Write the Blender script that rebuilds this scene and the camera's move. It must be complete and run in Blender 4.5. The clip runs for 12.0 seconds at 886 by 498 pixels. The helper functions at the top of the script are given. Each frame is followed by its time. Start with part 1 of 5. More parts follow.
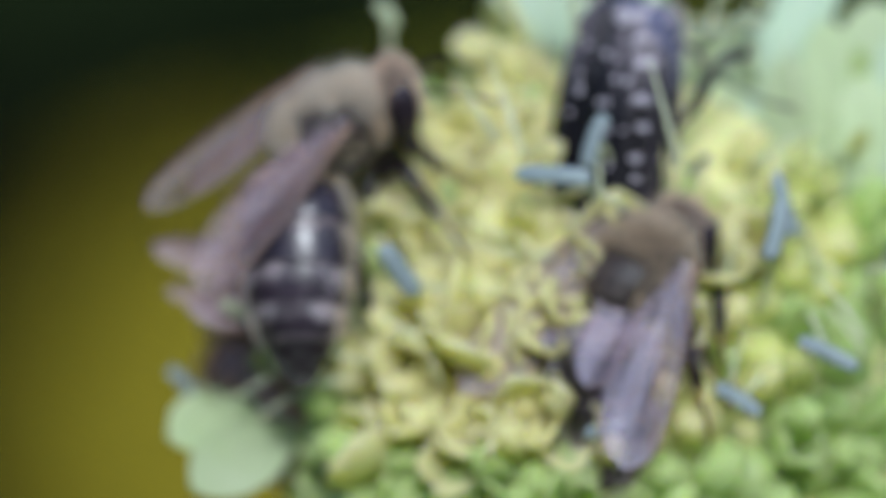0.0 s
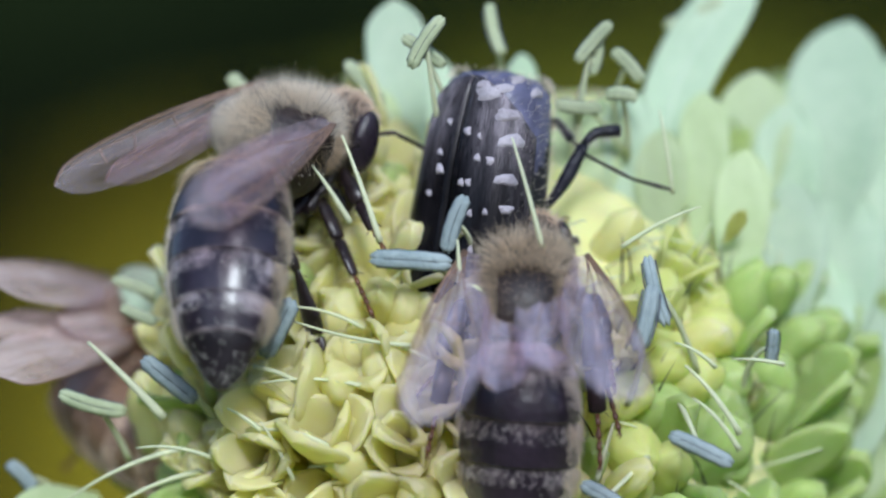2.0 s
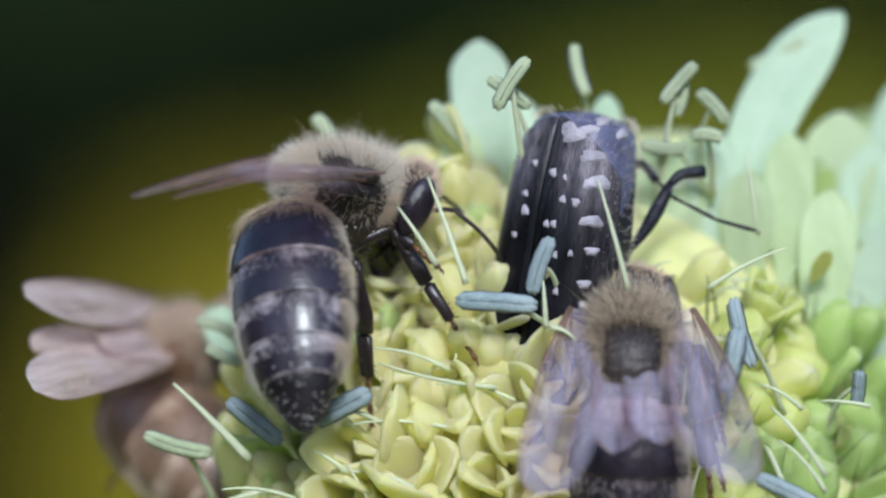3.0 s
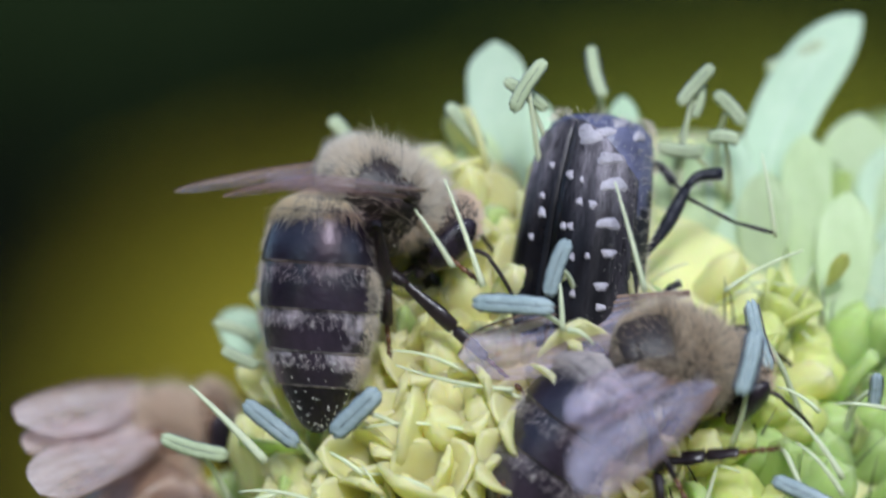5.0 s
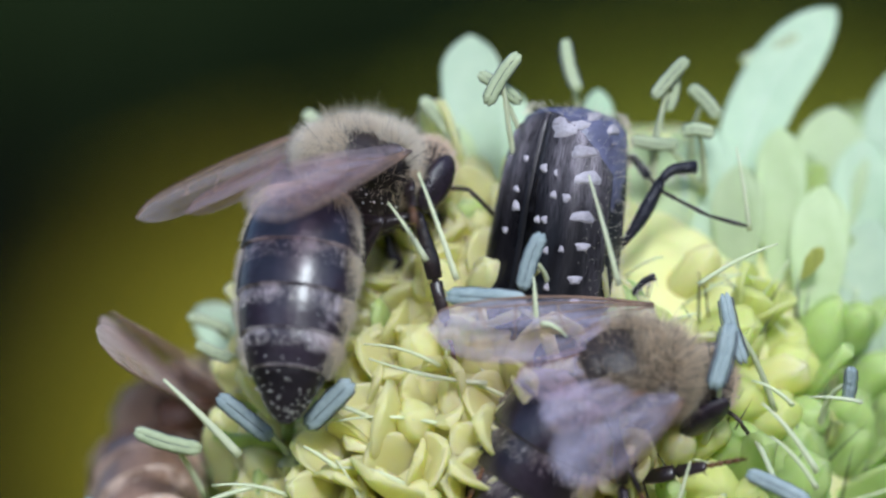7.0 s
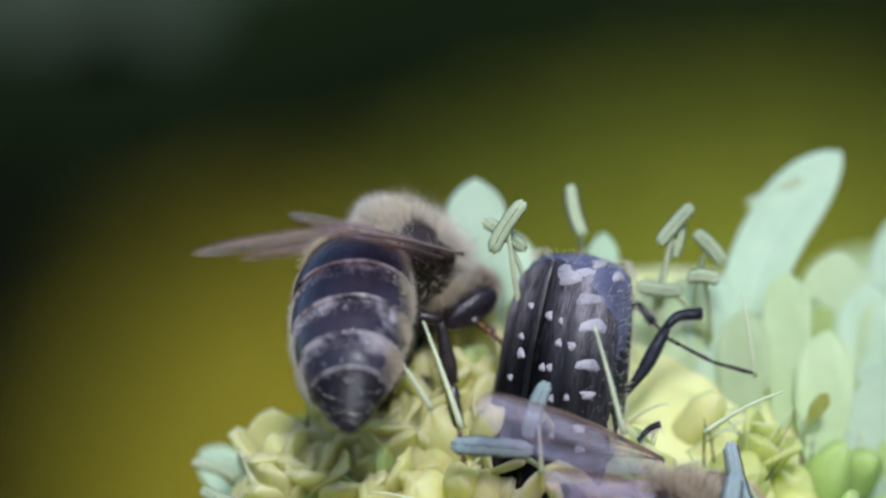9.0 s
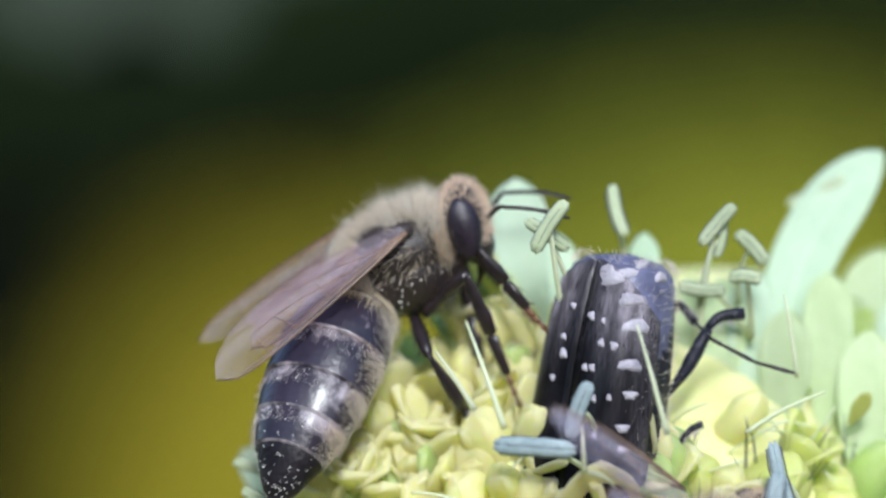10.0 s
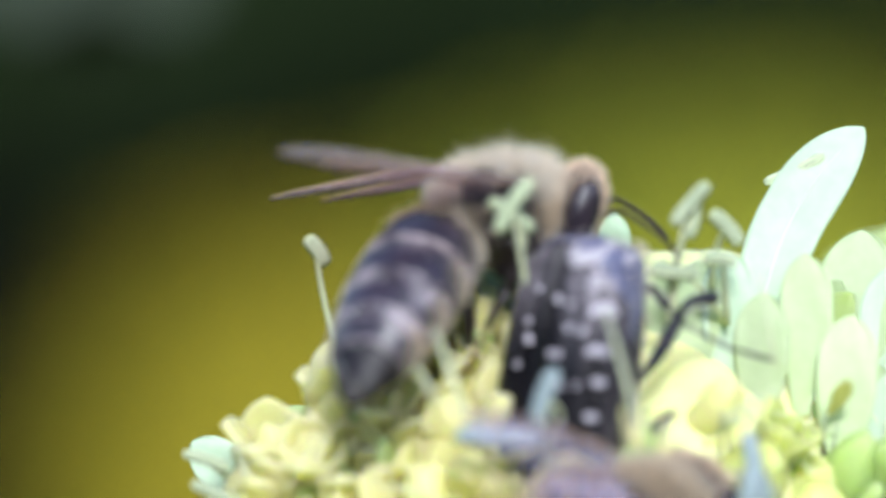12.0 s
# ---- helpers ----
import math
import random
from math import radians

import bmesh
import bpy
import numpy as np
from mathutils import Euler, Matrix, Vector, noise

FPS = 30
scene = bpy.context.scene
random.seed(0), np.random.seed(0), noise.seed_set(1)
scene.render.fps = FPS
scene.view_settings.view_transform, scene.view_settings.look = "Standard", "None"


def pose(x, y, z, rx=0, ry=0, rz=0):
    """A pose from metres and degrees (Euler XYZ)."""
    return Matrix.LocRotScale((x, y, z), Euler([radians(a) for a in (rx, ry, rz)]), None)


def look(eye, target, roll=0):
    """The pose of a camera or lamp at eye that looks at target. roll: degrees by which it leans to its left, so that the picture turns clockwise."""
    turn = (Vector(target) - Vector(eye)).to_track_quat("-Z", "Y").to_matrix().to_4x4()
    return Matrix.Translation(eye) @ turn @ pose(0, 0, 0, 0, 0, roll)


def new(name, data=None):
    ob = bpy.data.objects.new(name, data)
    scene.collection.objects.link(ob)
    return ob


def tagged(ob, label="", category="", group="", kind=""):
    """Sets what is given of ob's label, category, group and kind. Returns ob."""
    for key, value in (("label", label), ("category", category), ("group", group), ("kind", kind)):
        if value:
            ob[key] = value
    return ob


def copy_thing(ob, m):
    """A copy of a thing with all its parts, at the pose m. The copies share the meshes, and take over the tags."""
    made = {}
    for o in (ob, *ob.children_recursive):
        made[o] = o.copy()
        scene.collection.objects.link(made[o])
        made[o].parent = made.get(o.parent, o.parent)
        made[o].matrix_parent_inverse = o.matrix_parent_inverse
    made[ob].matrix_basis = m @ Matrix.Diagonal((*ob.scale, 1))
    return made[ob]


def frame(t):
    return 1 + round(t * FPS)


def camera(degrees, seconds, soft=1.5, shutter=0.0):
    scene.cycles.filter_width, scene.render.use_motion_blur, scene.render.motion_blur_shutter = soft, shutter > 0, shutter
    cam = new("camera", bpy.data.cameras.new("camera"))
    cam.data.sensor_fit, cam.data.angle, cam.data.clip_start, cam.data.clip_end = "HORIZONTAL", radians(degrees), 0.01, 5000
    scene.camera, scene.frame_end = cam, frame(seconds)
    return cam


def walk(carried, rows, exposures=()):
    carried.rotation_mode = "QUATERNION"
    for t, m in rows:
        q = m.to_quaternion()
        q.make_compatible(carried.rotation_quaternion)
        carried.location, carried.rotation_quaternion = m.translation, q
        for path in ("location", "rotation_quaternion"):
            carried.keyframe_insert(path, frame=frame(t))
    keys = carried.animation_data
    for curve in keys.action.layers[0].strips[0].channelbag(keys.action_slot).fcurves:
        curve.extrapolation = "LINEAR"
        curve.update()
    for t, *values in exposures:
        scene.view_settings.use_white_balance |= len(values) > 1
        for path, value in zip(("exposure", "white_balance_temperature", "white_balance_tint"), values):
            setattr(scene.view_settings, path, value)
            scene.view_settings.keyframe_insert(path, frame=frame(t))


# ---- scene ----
MM = 0.001
HEIGHT = 1.0  # the flower head stands a metre above the ground

# ---- camera: a macro lens, hand held; the focus stays, the distance changes ----
PATH = [
    (0, -4.153, -198.30, -3.538, 0.700, -0.256),
    (0.25, -3.560, -195.70, -2.261, 0.740, -0.166),
    (0.5, -2.871, -190.70, -1.103, 0.784, -0.083),
    (0.7, -2.532, -189.50, -1.018, 0.809, -0.077),
    (0.8, -2.392, -188.90, -1.008, 0.819, -0.076),
    (1, -2.060, -187.70, -0.553, 0.843, -0.042),
    (1.2, -1.420, -187.68, -0.337, 0.892, -0.026),
    (1.3, -0.943, -187.67, -0.635, 0.922, -0.048),
    (1.5, -0.019, -187.65, -0.521, 0.947, -0.040),
    (1.7, 0.656, -187.63, -0.153, 0.919, -0.012),
    (1.8, 1.064, -187.62, -0.055, 0.899, -0.004),
    (2, 1.141, -187.60, -0.932, 0.787, -0.071),
    (2.2, 1.582, -187.58, -0.882, 0.688, -0.067),
    (2.3, 1.091, -187.57, -0.635, 0.583, -0.048),
    (2.5, 0.608, -187.55, -0.034, 0.411, -0.003),
    (2.7, -0.011, -187.53, 0.337, 0.238, 0.026),
    (4.5, 0.621, -187.35, -0.226, 0.047, -0.017),
    (4.7, 0.476, -187.33, 0.060, 0.036, 0.005),
    (4.8, 0.587, -187.32, -0.003, 0.045, -0.000),
    (5, -0.047, -187.30, 0.360, -0.004, 0.028),
    (5.2, -0.189, -187.28, 1.076, -0.014, 0.082),
    (5.3, -0.400, -187.27, 1.099, -0.031, 0.084),
    (5.5, -0.365, -187.25, 0.710, -0.028, 0.054),
    (5.7, 0.429, -187.23, 0.110, 0.033, 0.008),
    (5.8, 0.381, -187.22, 0.087, 0.029, 0.007),
    (6, 0.068, -187.20, -0.110, 0.005, -0.008),
    (6.5, -0.013, -187.15, -0.008, -0.001, -0.001),
    (6.7, 0.389, -187.13, 0.024, 0.030, 0.002),
    (8.3, 1.111, -186.97, 2.202, 0.085, 0.169),
    (8.5, 0.812, -186.95, 2.882, 0.062, 0.221),
    (8.7, 0.930, -186.93, 4.329, 0.071, 0.332),
    (8.8, 0.809, -186.92, 4.818, 0.062, 0.369),
    (9, 0.578, -186.90, 4.515, 0.044, 0.346),
    (9.2, 0.326, -186.88, 4.347, 0.025, 0.333),
    (9.3, 0.562, -186.87, 4.646, 0.043, 0.356),
    (9.5, 0.764, -186.85, 4.738, 0.059, 0.363),
    (9.7, 0.423, -186.83, 3.897, 0.032, 0.299),
    (9.8, -0.084, -186.82, 4.317, -0.006, 0.331),
    (10, -0.669, -186.80, 4.516, -0.051, 0.346),
    (10.2, -1.068, -186.78, 5.230, -0.082, 0.401),
    (10.3, -1.386, -186.77, 4.768, -0.106, 0.366),
    (10.5, -1.919, -186.75, 4.350, -0.147, 0.334),
    (10.7, -1.925, -186.49, 4.351, -0.148, 0.334),
    (10.8, -1.764, -186.36, 4.509, -0.136, 0.347),
    (11, -1.658, -186.10, 4.586, -0.128, 0.353),
    (11.2, -0.835, -185.22, 4.346, -0.065, 0.336),
    (11.3, 0.266, -184.78, 5.175, 0.021, 0.401),
    (11.5, 0.667, -183.90, 5.288, 0.052, 0.412),
    (11.7, 0.298, -181.46, 4.697, 0.024, 0.371),
    (11.8, 0.074, -180.24, 4.129, 0.006, 0.328),
    (12, 0.513, -177.80, 3.964, 0.028, 0.319),
]
EXPOSURES = [(0, 0.17, 5960, 13), (1.2, 0.21, 5960, 13), (2.7, 0.31, 5960, 13), (4.3, 0.32, 5960, 13), (6.7, 0.35, 5960, 13), (8.4, 0.2, 5960, 13), (9.0, 0.24, 6000, 13), (9.6, 0.58, 6150, 13), (11.1, 0.68, 6150, 13), (12, 0.92, 6150, 13)]

cam = camera(10, 12.0, soft=2.3, shutter=0.5)
cam.data.dof.use_dof = True
cam.data.dof.focus_distance = 0.1858
cam.data.dof.aperture_fstop = 19
cam.data.dof.aperture_blades = 0


def aim(x, y, z, turn, tilt):
    return pose(x * MM, y * MM, HEIGHT + z * MM, 90 + tilt, 0, -turn)


walk(cam, [(row[0], aim(*row[1:])) for row in PATH], EXPOSURES)

# ---- sky and sun ----
SUN_HEIGHT, SUN_ROUND = 30, 175  # degrees; round: clockwise from ahead
world = bpy.data.worlds.new("sky")
scene.world = world
world.use_nodes = True
sky = world.node_tree.nodes.new("ShaderNodeTexSky")
sky.sky_type, sky.sun_disc = "NISHITA", False
sky.sun_elevation, sky.sun_rotation = radians(SUN_HEIGHT), radians(SUN_ROUND)
background = world.node_tree.nodes["Background"]
background.inputs["Strength"].default_value = 0.15
world.node_tree.links.new(sky.outputs["Color"], background.inputs["Color"])
sun = new("sun", bpy.data.lights.new("sun", "SUN"))
sun.data.energy, sun.data.angle, sun.data.color = 2.4, radians(12), (0.94, 1.0, 0.98)
h, r = radians(SUN_HEIGHT), radians(SUN_ROUND)
sun.matrix_world = look((math.sin(r) * math.cos(h) * 5, math.cos(r) * math.cos(h) * 5, 1 + 5 * math.sin(h)), (0, 0, 1))


# ---- materials ----
def material(name, a, b, rough=0.5, scale=900.0, bump=0.0, fine=0.0, metal=0.0, sheen=0.0, sub=0.0, coat=0.0, random_value=0.0, shine=0.5):
    """Two colours mixed by noise at two scales, with a little relief. scale: waves per metre."""
    m = bpy.data.materials.new(name)
    m.use_nodes = True
    n, link = m.node_tree.nodes, m.node_tree.links.new
    p = n["Principled BSDF"]
    place = n.new("ShaderNodeTexCoord")
    wide, small = n.new("ShaderNodeTexNoise"), n.new("ShaderNodeTexNoise")
    wide.inputs["Scale"].default_value, small.inputs["Scale"].default_value = scale * 0.3, scale * 2.5
    wide.inputs["Detail"].default_value = small.inputs["Detail"].default_value = 4
    both = n.new("ShaderNodeMath")
    both.operation = "MULTIPLY_ADD"
    both.inputs[1].default_value = 0.45
    ramp = n.new("ShaderNodeValToRGB")
    ramp.color_ramp.elements[0].position, ramp.color_ramp.elements[1].position = 0.5, 0.95
    ramp.color_ramp.elements[0].color, ramp.color_ramp.elements[1].color = (*a, 1), (*b, 1)
    link(place.outputs["Object"], wide.inputs["Vector"])
    link(place.outputs["Object"], small.inputs["Vector"])
    link(small.outputs["Fac"], both.inputs[0])
    link(wide.outputs["Fac"], both.inputs[2])
    link(both.outputs[0], ramp.inputs["Fac"])
    colour = ramp.outputs["Color"]
    if random_value:
        info, hsv, spread = n.new("ShaderNodeObjectInfo"), n.new("ShaderNodeHueSaturation"), n.new("ShaderNodeMapRange")
        spread.inputs["To Min"].default_value, spread.inputs["To Max"].default_value = 1 - random_value, 1 + random_value
        link(info.outputs["Random"], spread.inputs["Value"])
        link(spread.outputs["Result"], hsv.inputs["Value"])
        link(colour, hsv.inputs["Color"])
        colour = hsv.outputs["Color"]
    link(colour, p.inputs["Base Color"])
    p.inputs["Roughness"].default_value, p.inputs["Metallic"].default_value = rough, metal
    p.inputs["Sheen Weight"].default_value, p.inputs["Coat Weight"].default_value = sheen, coat
    p.inputs["Coat Roughness"].default_value = 0.25
    p.inputs["Specular IOR Level"].default_value = shine
    if sub:
        p.inputs["Subsurface Weight"].default_value = sub
        p.inputs["Subsurface Radius"].default_value = (0.6, 0.8, 0.3)
        p.inputs["Subsurface Scale"].default_value = 0.0018
    if bump:
        relief = n.new("ShaderNodeBump")
        relief.inputs["Strength"].default_value, relief.inputs["Distance"].default_value = bump, 0.00008
        link((small if not fine else both).outputs[0], relief.inputs["Height"])
        link(relief.outputs["Normal"], p.inputs["Normal"])
    return m


def petal_material(name, a, b, glow, sub=0.0):
    """A petal lets part of the light through."""
    m = material(name, a, b, 0.55, 700, 0.35 if not sub else 0.15, sub=sub, random_value=0.08 if not sub else 0.05)
    n, link = m.node_tree.nodes, m.node_tree.links.new
    p, out = n["Principled BSDF"], n["Material Output"]
    thin, mix = n.new("ShaderNodeBsdfTranslucent"), n.new("ShaderNodeMixShader")
    link(p.inputs["Base Color"].links[0].from_socket, thin.inputs["Color"])
    mix.inputs["Fac"].default_value = glow
    link(p.outputs[0], mix.inputs[1])
    link(thin.outputs[0], mix.inputs[2])
    link(mix.outputs[0], out.inputs["Surface"])
    return m


def wing_material(name="wing_membrane", a=(0.68, 0.58, 0.62), b=(0.94, 0.85, 0.84), film=(0.02, 0.15)):
    """A clear skin with a dull sheen, streaked along the span."""
    m = material(name, a, b, 0.4, 900, 1.0, shine=0.35)
    n, link = m.node_tree.nodes, m.node_tree.links.new
    p, out = n["Principled BSDF"], n["Material Output"]
    clear, mix = n.new("ShaderNodeBsdfTransparent"), n.new("ShaderNodeMixShader")
    clear.inputs["Color"].default_value = (0.92, 0.865, 0.895, 1)
    place, stretch, streak, depth, relief = n.new("ShaderNodeTexCoord"), n.new("ShaderNodeMapping"), n.new("ShaderNodeTexNoise"), n.new("ShaderNodeMapRange"), n.new("ShaderNodeBump")
    stretch.inputs["Scale"].default_value = (260, 1500, 300)
    streak.inputs["Scale"].default_value, streak.inputs["Detail"].default_value, streak.inputs["Distortion"].default_value = 1.0, 4, 0.8
    depth.inputs["From Min"].default_value, depth.inputs["From Max"].default_value = 0.3, 0.7
    depth.inputs["To Min"].default_value, depth.inputs["To Max"].default_value = film
    relief.inputs["Strength"].default_value, relief.inputs["Distance"].default_value = 0.9, 0.00012
    link(place.outputs["Object"], stretch.inputs["Vector"])
    link(stretch.outputs["Vector"], streak.inputs["Vector"])
    link(streak.outputs["Fac"], depth.inputs["Value"])
    link(streak.outputs["Fac"], relief.inputs["Height"])
    link(relief.outputs["Normal"], p.inputs["Normal"])
    link(depth.outputs["Result"], mix.inputs["Fac"])
    link(clear.outputs[0], mix.inputs[1])
    link(p.outputs[0], mix.inputs[2])
    link(mix.outputs[0], out.inputs["Surface"])
    return m


def banded_material(name, pale, cover, dark_a=(0.008, 0.006, 0.012), dark_b=(0.034, 0.022, 0.036)):
    """Abdomen: dark shiny plates, each with patches of pale felt at its front, from the mesh attribute band. cover: how much felt is left."""
    m = material(name, dark_a, dark_b, 0.24, 1500, 0.5, coat=0.4)
    n, link = m.node_tree.nodes, m.node_tree.links.new
    p = n["Principled BSDF"]
    dark = p.inputs["Base Color"].links[0].from_socket
    band, felt, mix, speck = n.new("ShaderNodeAttribute"), n.new("ShaderNodeValToRGB"), n.new("ShaderNodeMix"), n.new("ShaderNodeTexNoise")
    band.attribute_name = "band"
    felt.color_ramp.elements[0].position, felt.color_ramp.elements[1].position = 0.35, 0.65
    felt.color_ramp.elements[0].color, felt.color_ramp.elements[1].color = (pale[0] * 0.75, pale[1] * 0.62, pale[2] * 0.55, 1), (*pale, 1)
    mix.data_type = "RGBA"
    speck.inputs["Scale"].default_value, speck.inputs["Detail"].default_value = 3400, 6
    patch = n.new("ShaderNodeTexNoise")
    patch.inputs["Scale"].default_value, patch.inputs["Detail"].default_value = 750, 3
    wide = n.new("ShaderNodeTexNoise")
    wide.inputs["Scale"].default_value = 420
    place = n.new("ShaderNodeTexCoord")
    for tex in (speck, patch, wide):
        link(place.outputs["Object"], tex.inputs["Vector"])
    link(wide.outputs["Fac"], felt.inputs["Fac"])
    # felt stands where band plus two noises passes a threshold
    one, two, edge = n.new("ShaderNodeMath"), n.new("ShaderNodeMath"), n.new("ShaderNodeMapRange")
    one.operation = two.operation = "MULTIPLY_ADD"
    one.inputs[1].default_value, two.inputs[1].default_value = 3.2, 1.6
    link(patch.outputs["Fac"], one.inputs[0])
    link(band.outputs["Fac"], one.inputs[2])
    link(speck.outputs["Fac"], two.inputs[0])
    link(one.outputs[0], two.inputs[2])
    edge.inputs["From Min"].default_value, edge.inputs["From Max"].default_value = 3.1, 3.95
    edge.inputs["To Max"].default_value = cover
    link(two.outputs[0], edge.inputs["Value"])
    link(edge.outputs["Result"], mix.inputs["Factor"])
    link(dark, mix.inputs["A"])
    link(felt.outputs["Color"], mix.inputs["B"])
    link(mix.outputs["Result"], p.inputs["Base Color"])
    gloss = n.new("ShaderNodeMapRange")
    gloss.inputs["To Min"].default_value, gloss.inputs["To Max"].default_value = 0.33, 0.85
    link(edge.outputs["Result"], gloss.inputs["Value"])
    link(gloss.outputs["Result"], p.inputs["Roughness"])
    return m


def elytron_material():
    """Black polished wing case with fine lengthwise grooves."""
    m = material("black_wing_case", (0.003, 0.003, 0.004), (0.009, 0.008, 0.01), 0.28, 1800, 0.3, shine=0.16)
    n, link = m.node_tree.nodes, m.node_tree.links.new
    p = n["Principled BSDF"]
    place, wave, relief = n.new("ShaderNodeAttribute"), n.new("ShaderNodeTexWave"), n.new("ShaderNodeBump")
    place.attribute_name = "lanes"
    wave.inputs["Scale"].default_value, wave.inputs["Distortion"].default_value = 0.55, 2.5
    relief.inputs["Strength"].default_value, relief.inputs["Distance"].default_value = 0.035, 0.0002
    link(place.outputs["Vector"], wave.inputs["Vector"])
    link(wave.outputs["Fac"], relief.inputs["Height"])
    link(relief.outputs["Normal"], p.inputs["Normal"])
    # a lilac-grey sheen painted as dusty colour, streaked along the ridges
    bloom, streak, cover, times, mix, gloss = (n.new("ShaderNode" + k) for k in ("Attribute", "TexNoise", "MapRange", "Math", "Mix", "MapRange"))
    bloom.attribute_name = "bloom"
    stretch = n.new("ShaderNodeMapping")
    stretch.inputs["Scale"].default_value = (5.0, 1.0, 2.0)
    streak.inputs["Scale"].default_value, streak.inputs["Detail"].default_value = 2.2, 6
    cover.inputs["From Min"].default_value, cover.inputs["From Max"].default_value, cover.inputs["To Max"].default_value = 0.36, 0.66, 0.75
    times.operation, mix.data_type, times.use_clamp = "MULTIPLY", "RGBA", True
    mix.inputs["B"].default_value = (0.42, 0.37, 0.42, 1)
    gloss.inputs["To Min"].default_value, gloss.inputs["To Max"].default_value = 0.26, 0.7
    link(place.outputs["Vector"], stretch.inputs["Vector"])
    link(stretch.outputs["Vector"], streak.inputs["Vector"])
    link(streak.outputs["Fac"], cover.inputs["Value"])
    link(cover.outputs["Result"], times.inputs[0])
    link(bloom.outputs["Fac"], times.inputs[1])
    link(p.inputs["Base Color"].links[0].from_socket, mix.inputs["A"])
    link(times.outputs[0], mix.inputs["Factor"])
    link(mix.outputs["Result"], p.inputs["Base Color"])
    link(times.outputs[0], gloss.inputs["Value"])
    link(gloss.outputs["Result"], p.inputs["Roughness"])
    return m


CUTICLE = material("dark_cuticle", (0.014, 0.01, 0.011), (0.04, 0.026, 0.022), 0.48, 2000, 0.7)
LEG = material("leg_cuticle", (0.009, 0.007, 0.01), (0.03, 0.019, 0.02), 0.32, 1500, 0.4)
AMBER = material("amber_cuticle", (0.07, 0.03, 0.015), (0.18, 0.08, 0.035), 0.4, 1500, 0.3)
EYE = material("eye", (0.008, 0.006, 0.01), (0.03, 0.02, 0.03), 0.22, 4000, 0.5)
BUFF = petal_material("buff_hair", (0.96, 0.85, 0.69), (0.99, 0.94, 0.86), 0.5)
TAN = petal_material("tan_hair", (0.8, 0.66, 0.49), (0.92, 0.81, 0.66), 0.45)
CREAM = petal_material("cream_hair", (0.95, 0.8, 0.55), (0.98, 0.92, 0.78), 0.5)
FELT = material("grey_felt_hair", (0.52, 0.45, 0.44), (0.7, 0.64, 0.63), 0.7, 500)
RUST = petal_material("rust_hair", (0.86, 0.68, 0.52), (0.95, 0.82, 0.68), 0.4)
DARK_HAIR = material("dark_hair", (0.03, 0.02, 0.015), (0.09, 0.06, 0.04), 0.6, 500)
POLLEN = material("pollen", (0.86, 0.83, 0.74), (0.93, 0.91, 0.86), 0.6, 3000)
BANDED = banded_material("banded_cuticle", (0.54, 0.48, 0.53), 0.78)
RUSSET = banded_material("russet_banded_cuticle", (0.72, 0.56, 0.46), 0.95, (0.12, 0.07, 0.045), (0.3, 0.18, 0.12))
RUBBED = banded_material("rubbed_banded_cuticle", (0.3, 0.25, 0.28), 0.45)
TAIL = material("black_tail_plate", (0.005, 0.004, 0.006), (0.02, 0.014, 0.018), 0.42, 1800, 0.7, shine=0.3)
WING = wing_material()
AMBER_WING = wing_material("amber_wing_membrane", (0.8, 0.62, 0.55), (0.92, 0.79, 0.73), (0.22, 0.5))
# lilac-white film: sky reflection on the front bee's wings put into the colour
LILAC_WING = wing_material("lilac_wing_membrane", (0.64, 0.6, 0.8), (0.92, 0.87, 0.97), (0.03, 0.22))
VEIN = material("wing_vein", (0.12, 0.075, 0.055), (0.28, 0.17, 0.11), 0.4, 1200)
CASE = elytron_material()
BLUEBLACK = material("blue_black_cuticle", (0.01, 0.01, 0.026), (0.17, 0.17, 0.28), 0.4, 1000, 1.0)
LEGBLACK = material("black_beetle_leg", (0.005, 0.005, 0.008), (0.022, 0.022, 0.034), 0.45, 1600, 0.8, shine=0.3)
SPOT = material("white_scale", (0.3, 0.27, 0.31), (0.52, 0.48, 0.53), 0.75, 3000, 0.8)
YELLOW = petal_material("yellow_corolla", (0.91, 0.88, 0.36), (0.95, 0.93, 0.54), 0.4, 0.6)
LEMON = petal_material("lemon_corolla", (0.76, 0.82, 0.24), (0.84, 0.88, 0.4), 0.4, 0.6)
GREEN = petal_material("green_corolla", (0.5, 0.66, 0.2), (0.6, 0.74, 0.32), 0.35, 0.6)
MINT = petal_material("mint_petal", (0.55, 0.7, 0.51), (0.72, 0.83, 0.64), 0.4)
LIME = petal_material("lime_petal", (0.62, 0.73, 0.42), (0.74, 0.82, 0.56), 0.45)
RIB = petal_material("petal_rib", (0.74, 0.82, 0.7), (0.82, 0.88, 0.78), 0.3)
FILAMENT = petal_material("filament", (0.72, 0.77, 0.5), (0.84, 0.87, 0.64), 0.3)
# anther colour with bluish shade put into it
SHADE_BLUE = material("shade_blue_anther", (0.19, 0.25, 0.26), (0.33, 0.39, 0.4), 0.75, 1800, 0.8, random_value=0.15)
ANTHER = material("grey_green_anther", (0.34, 0.4, 0.24), (0.48, 0.53, 0.34), 0.75, 1800, 0.8, random_value=0.2)
SEAM = material("dark_anther_edge", (0.04, 0.05, 0.07), (0.1, 0.12, 0.15), 0.6, 2000, 0.4)
RECEPTACLE = petal_material("green_receptacle", (0.88, 0.87, 0.34), (0.93, 0.92, 0.48), 0.2, 0.5)
BRISTLE = material("dark_bristle", (0.02, 0.03, 0.02), (0.06, 0.08, 0.05), 0.6, 1500)
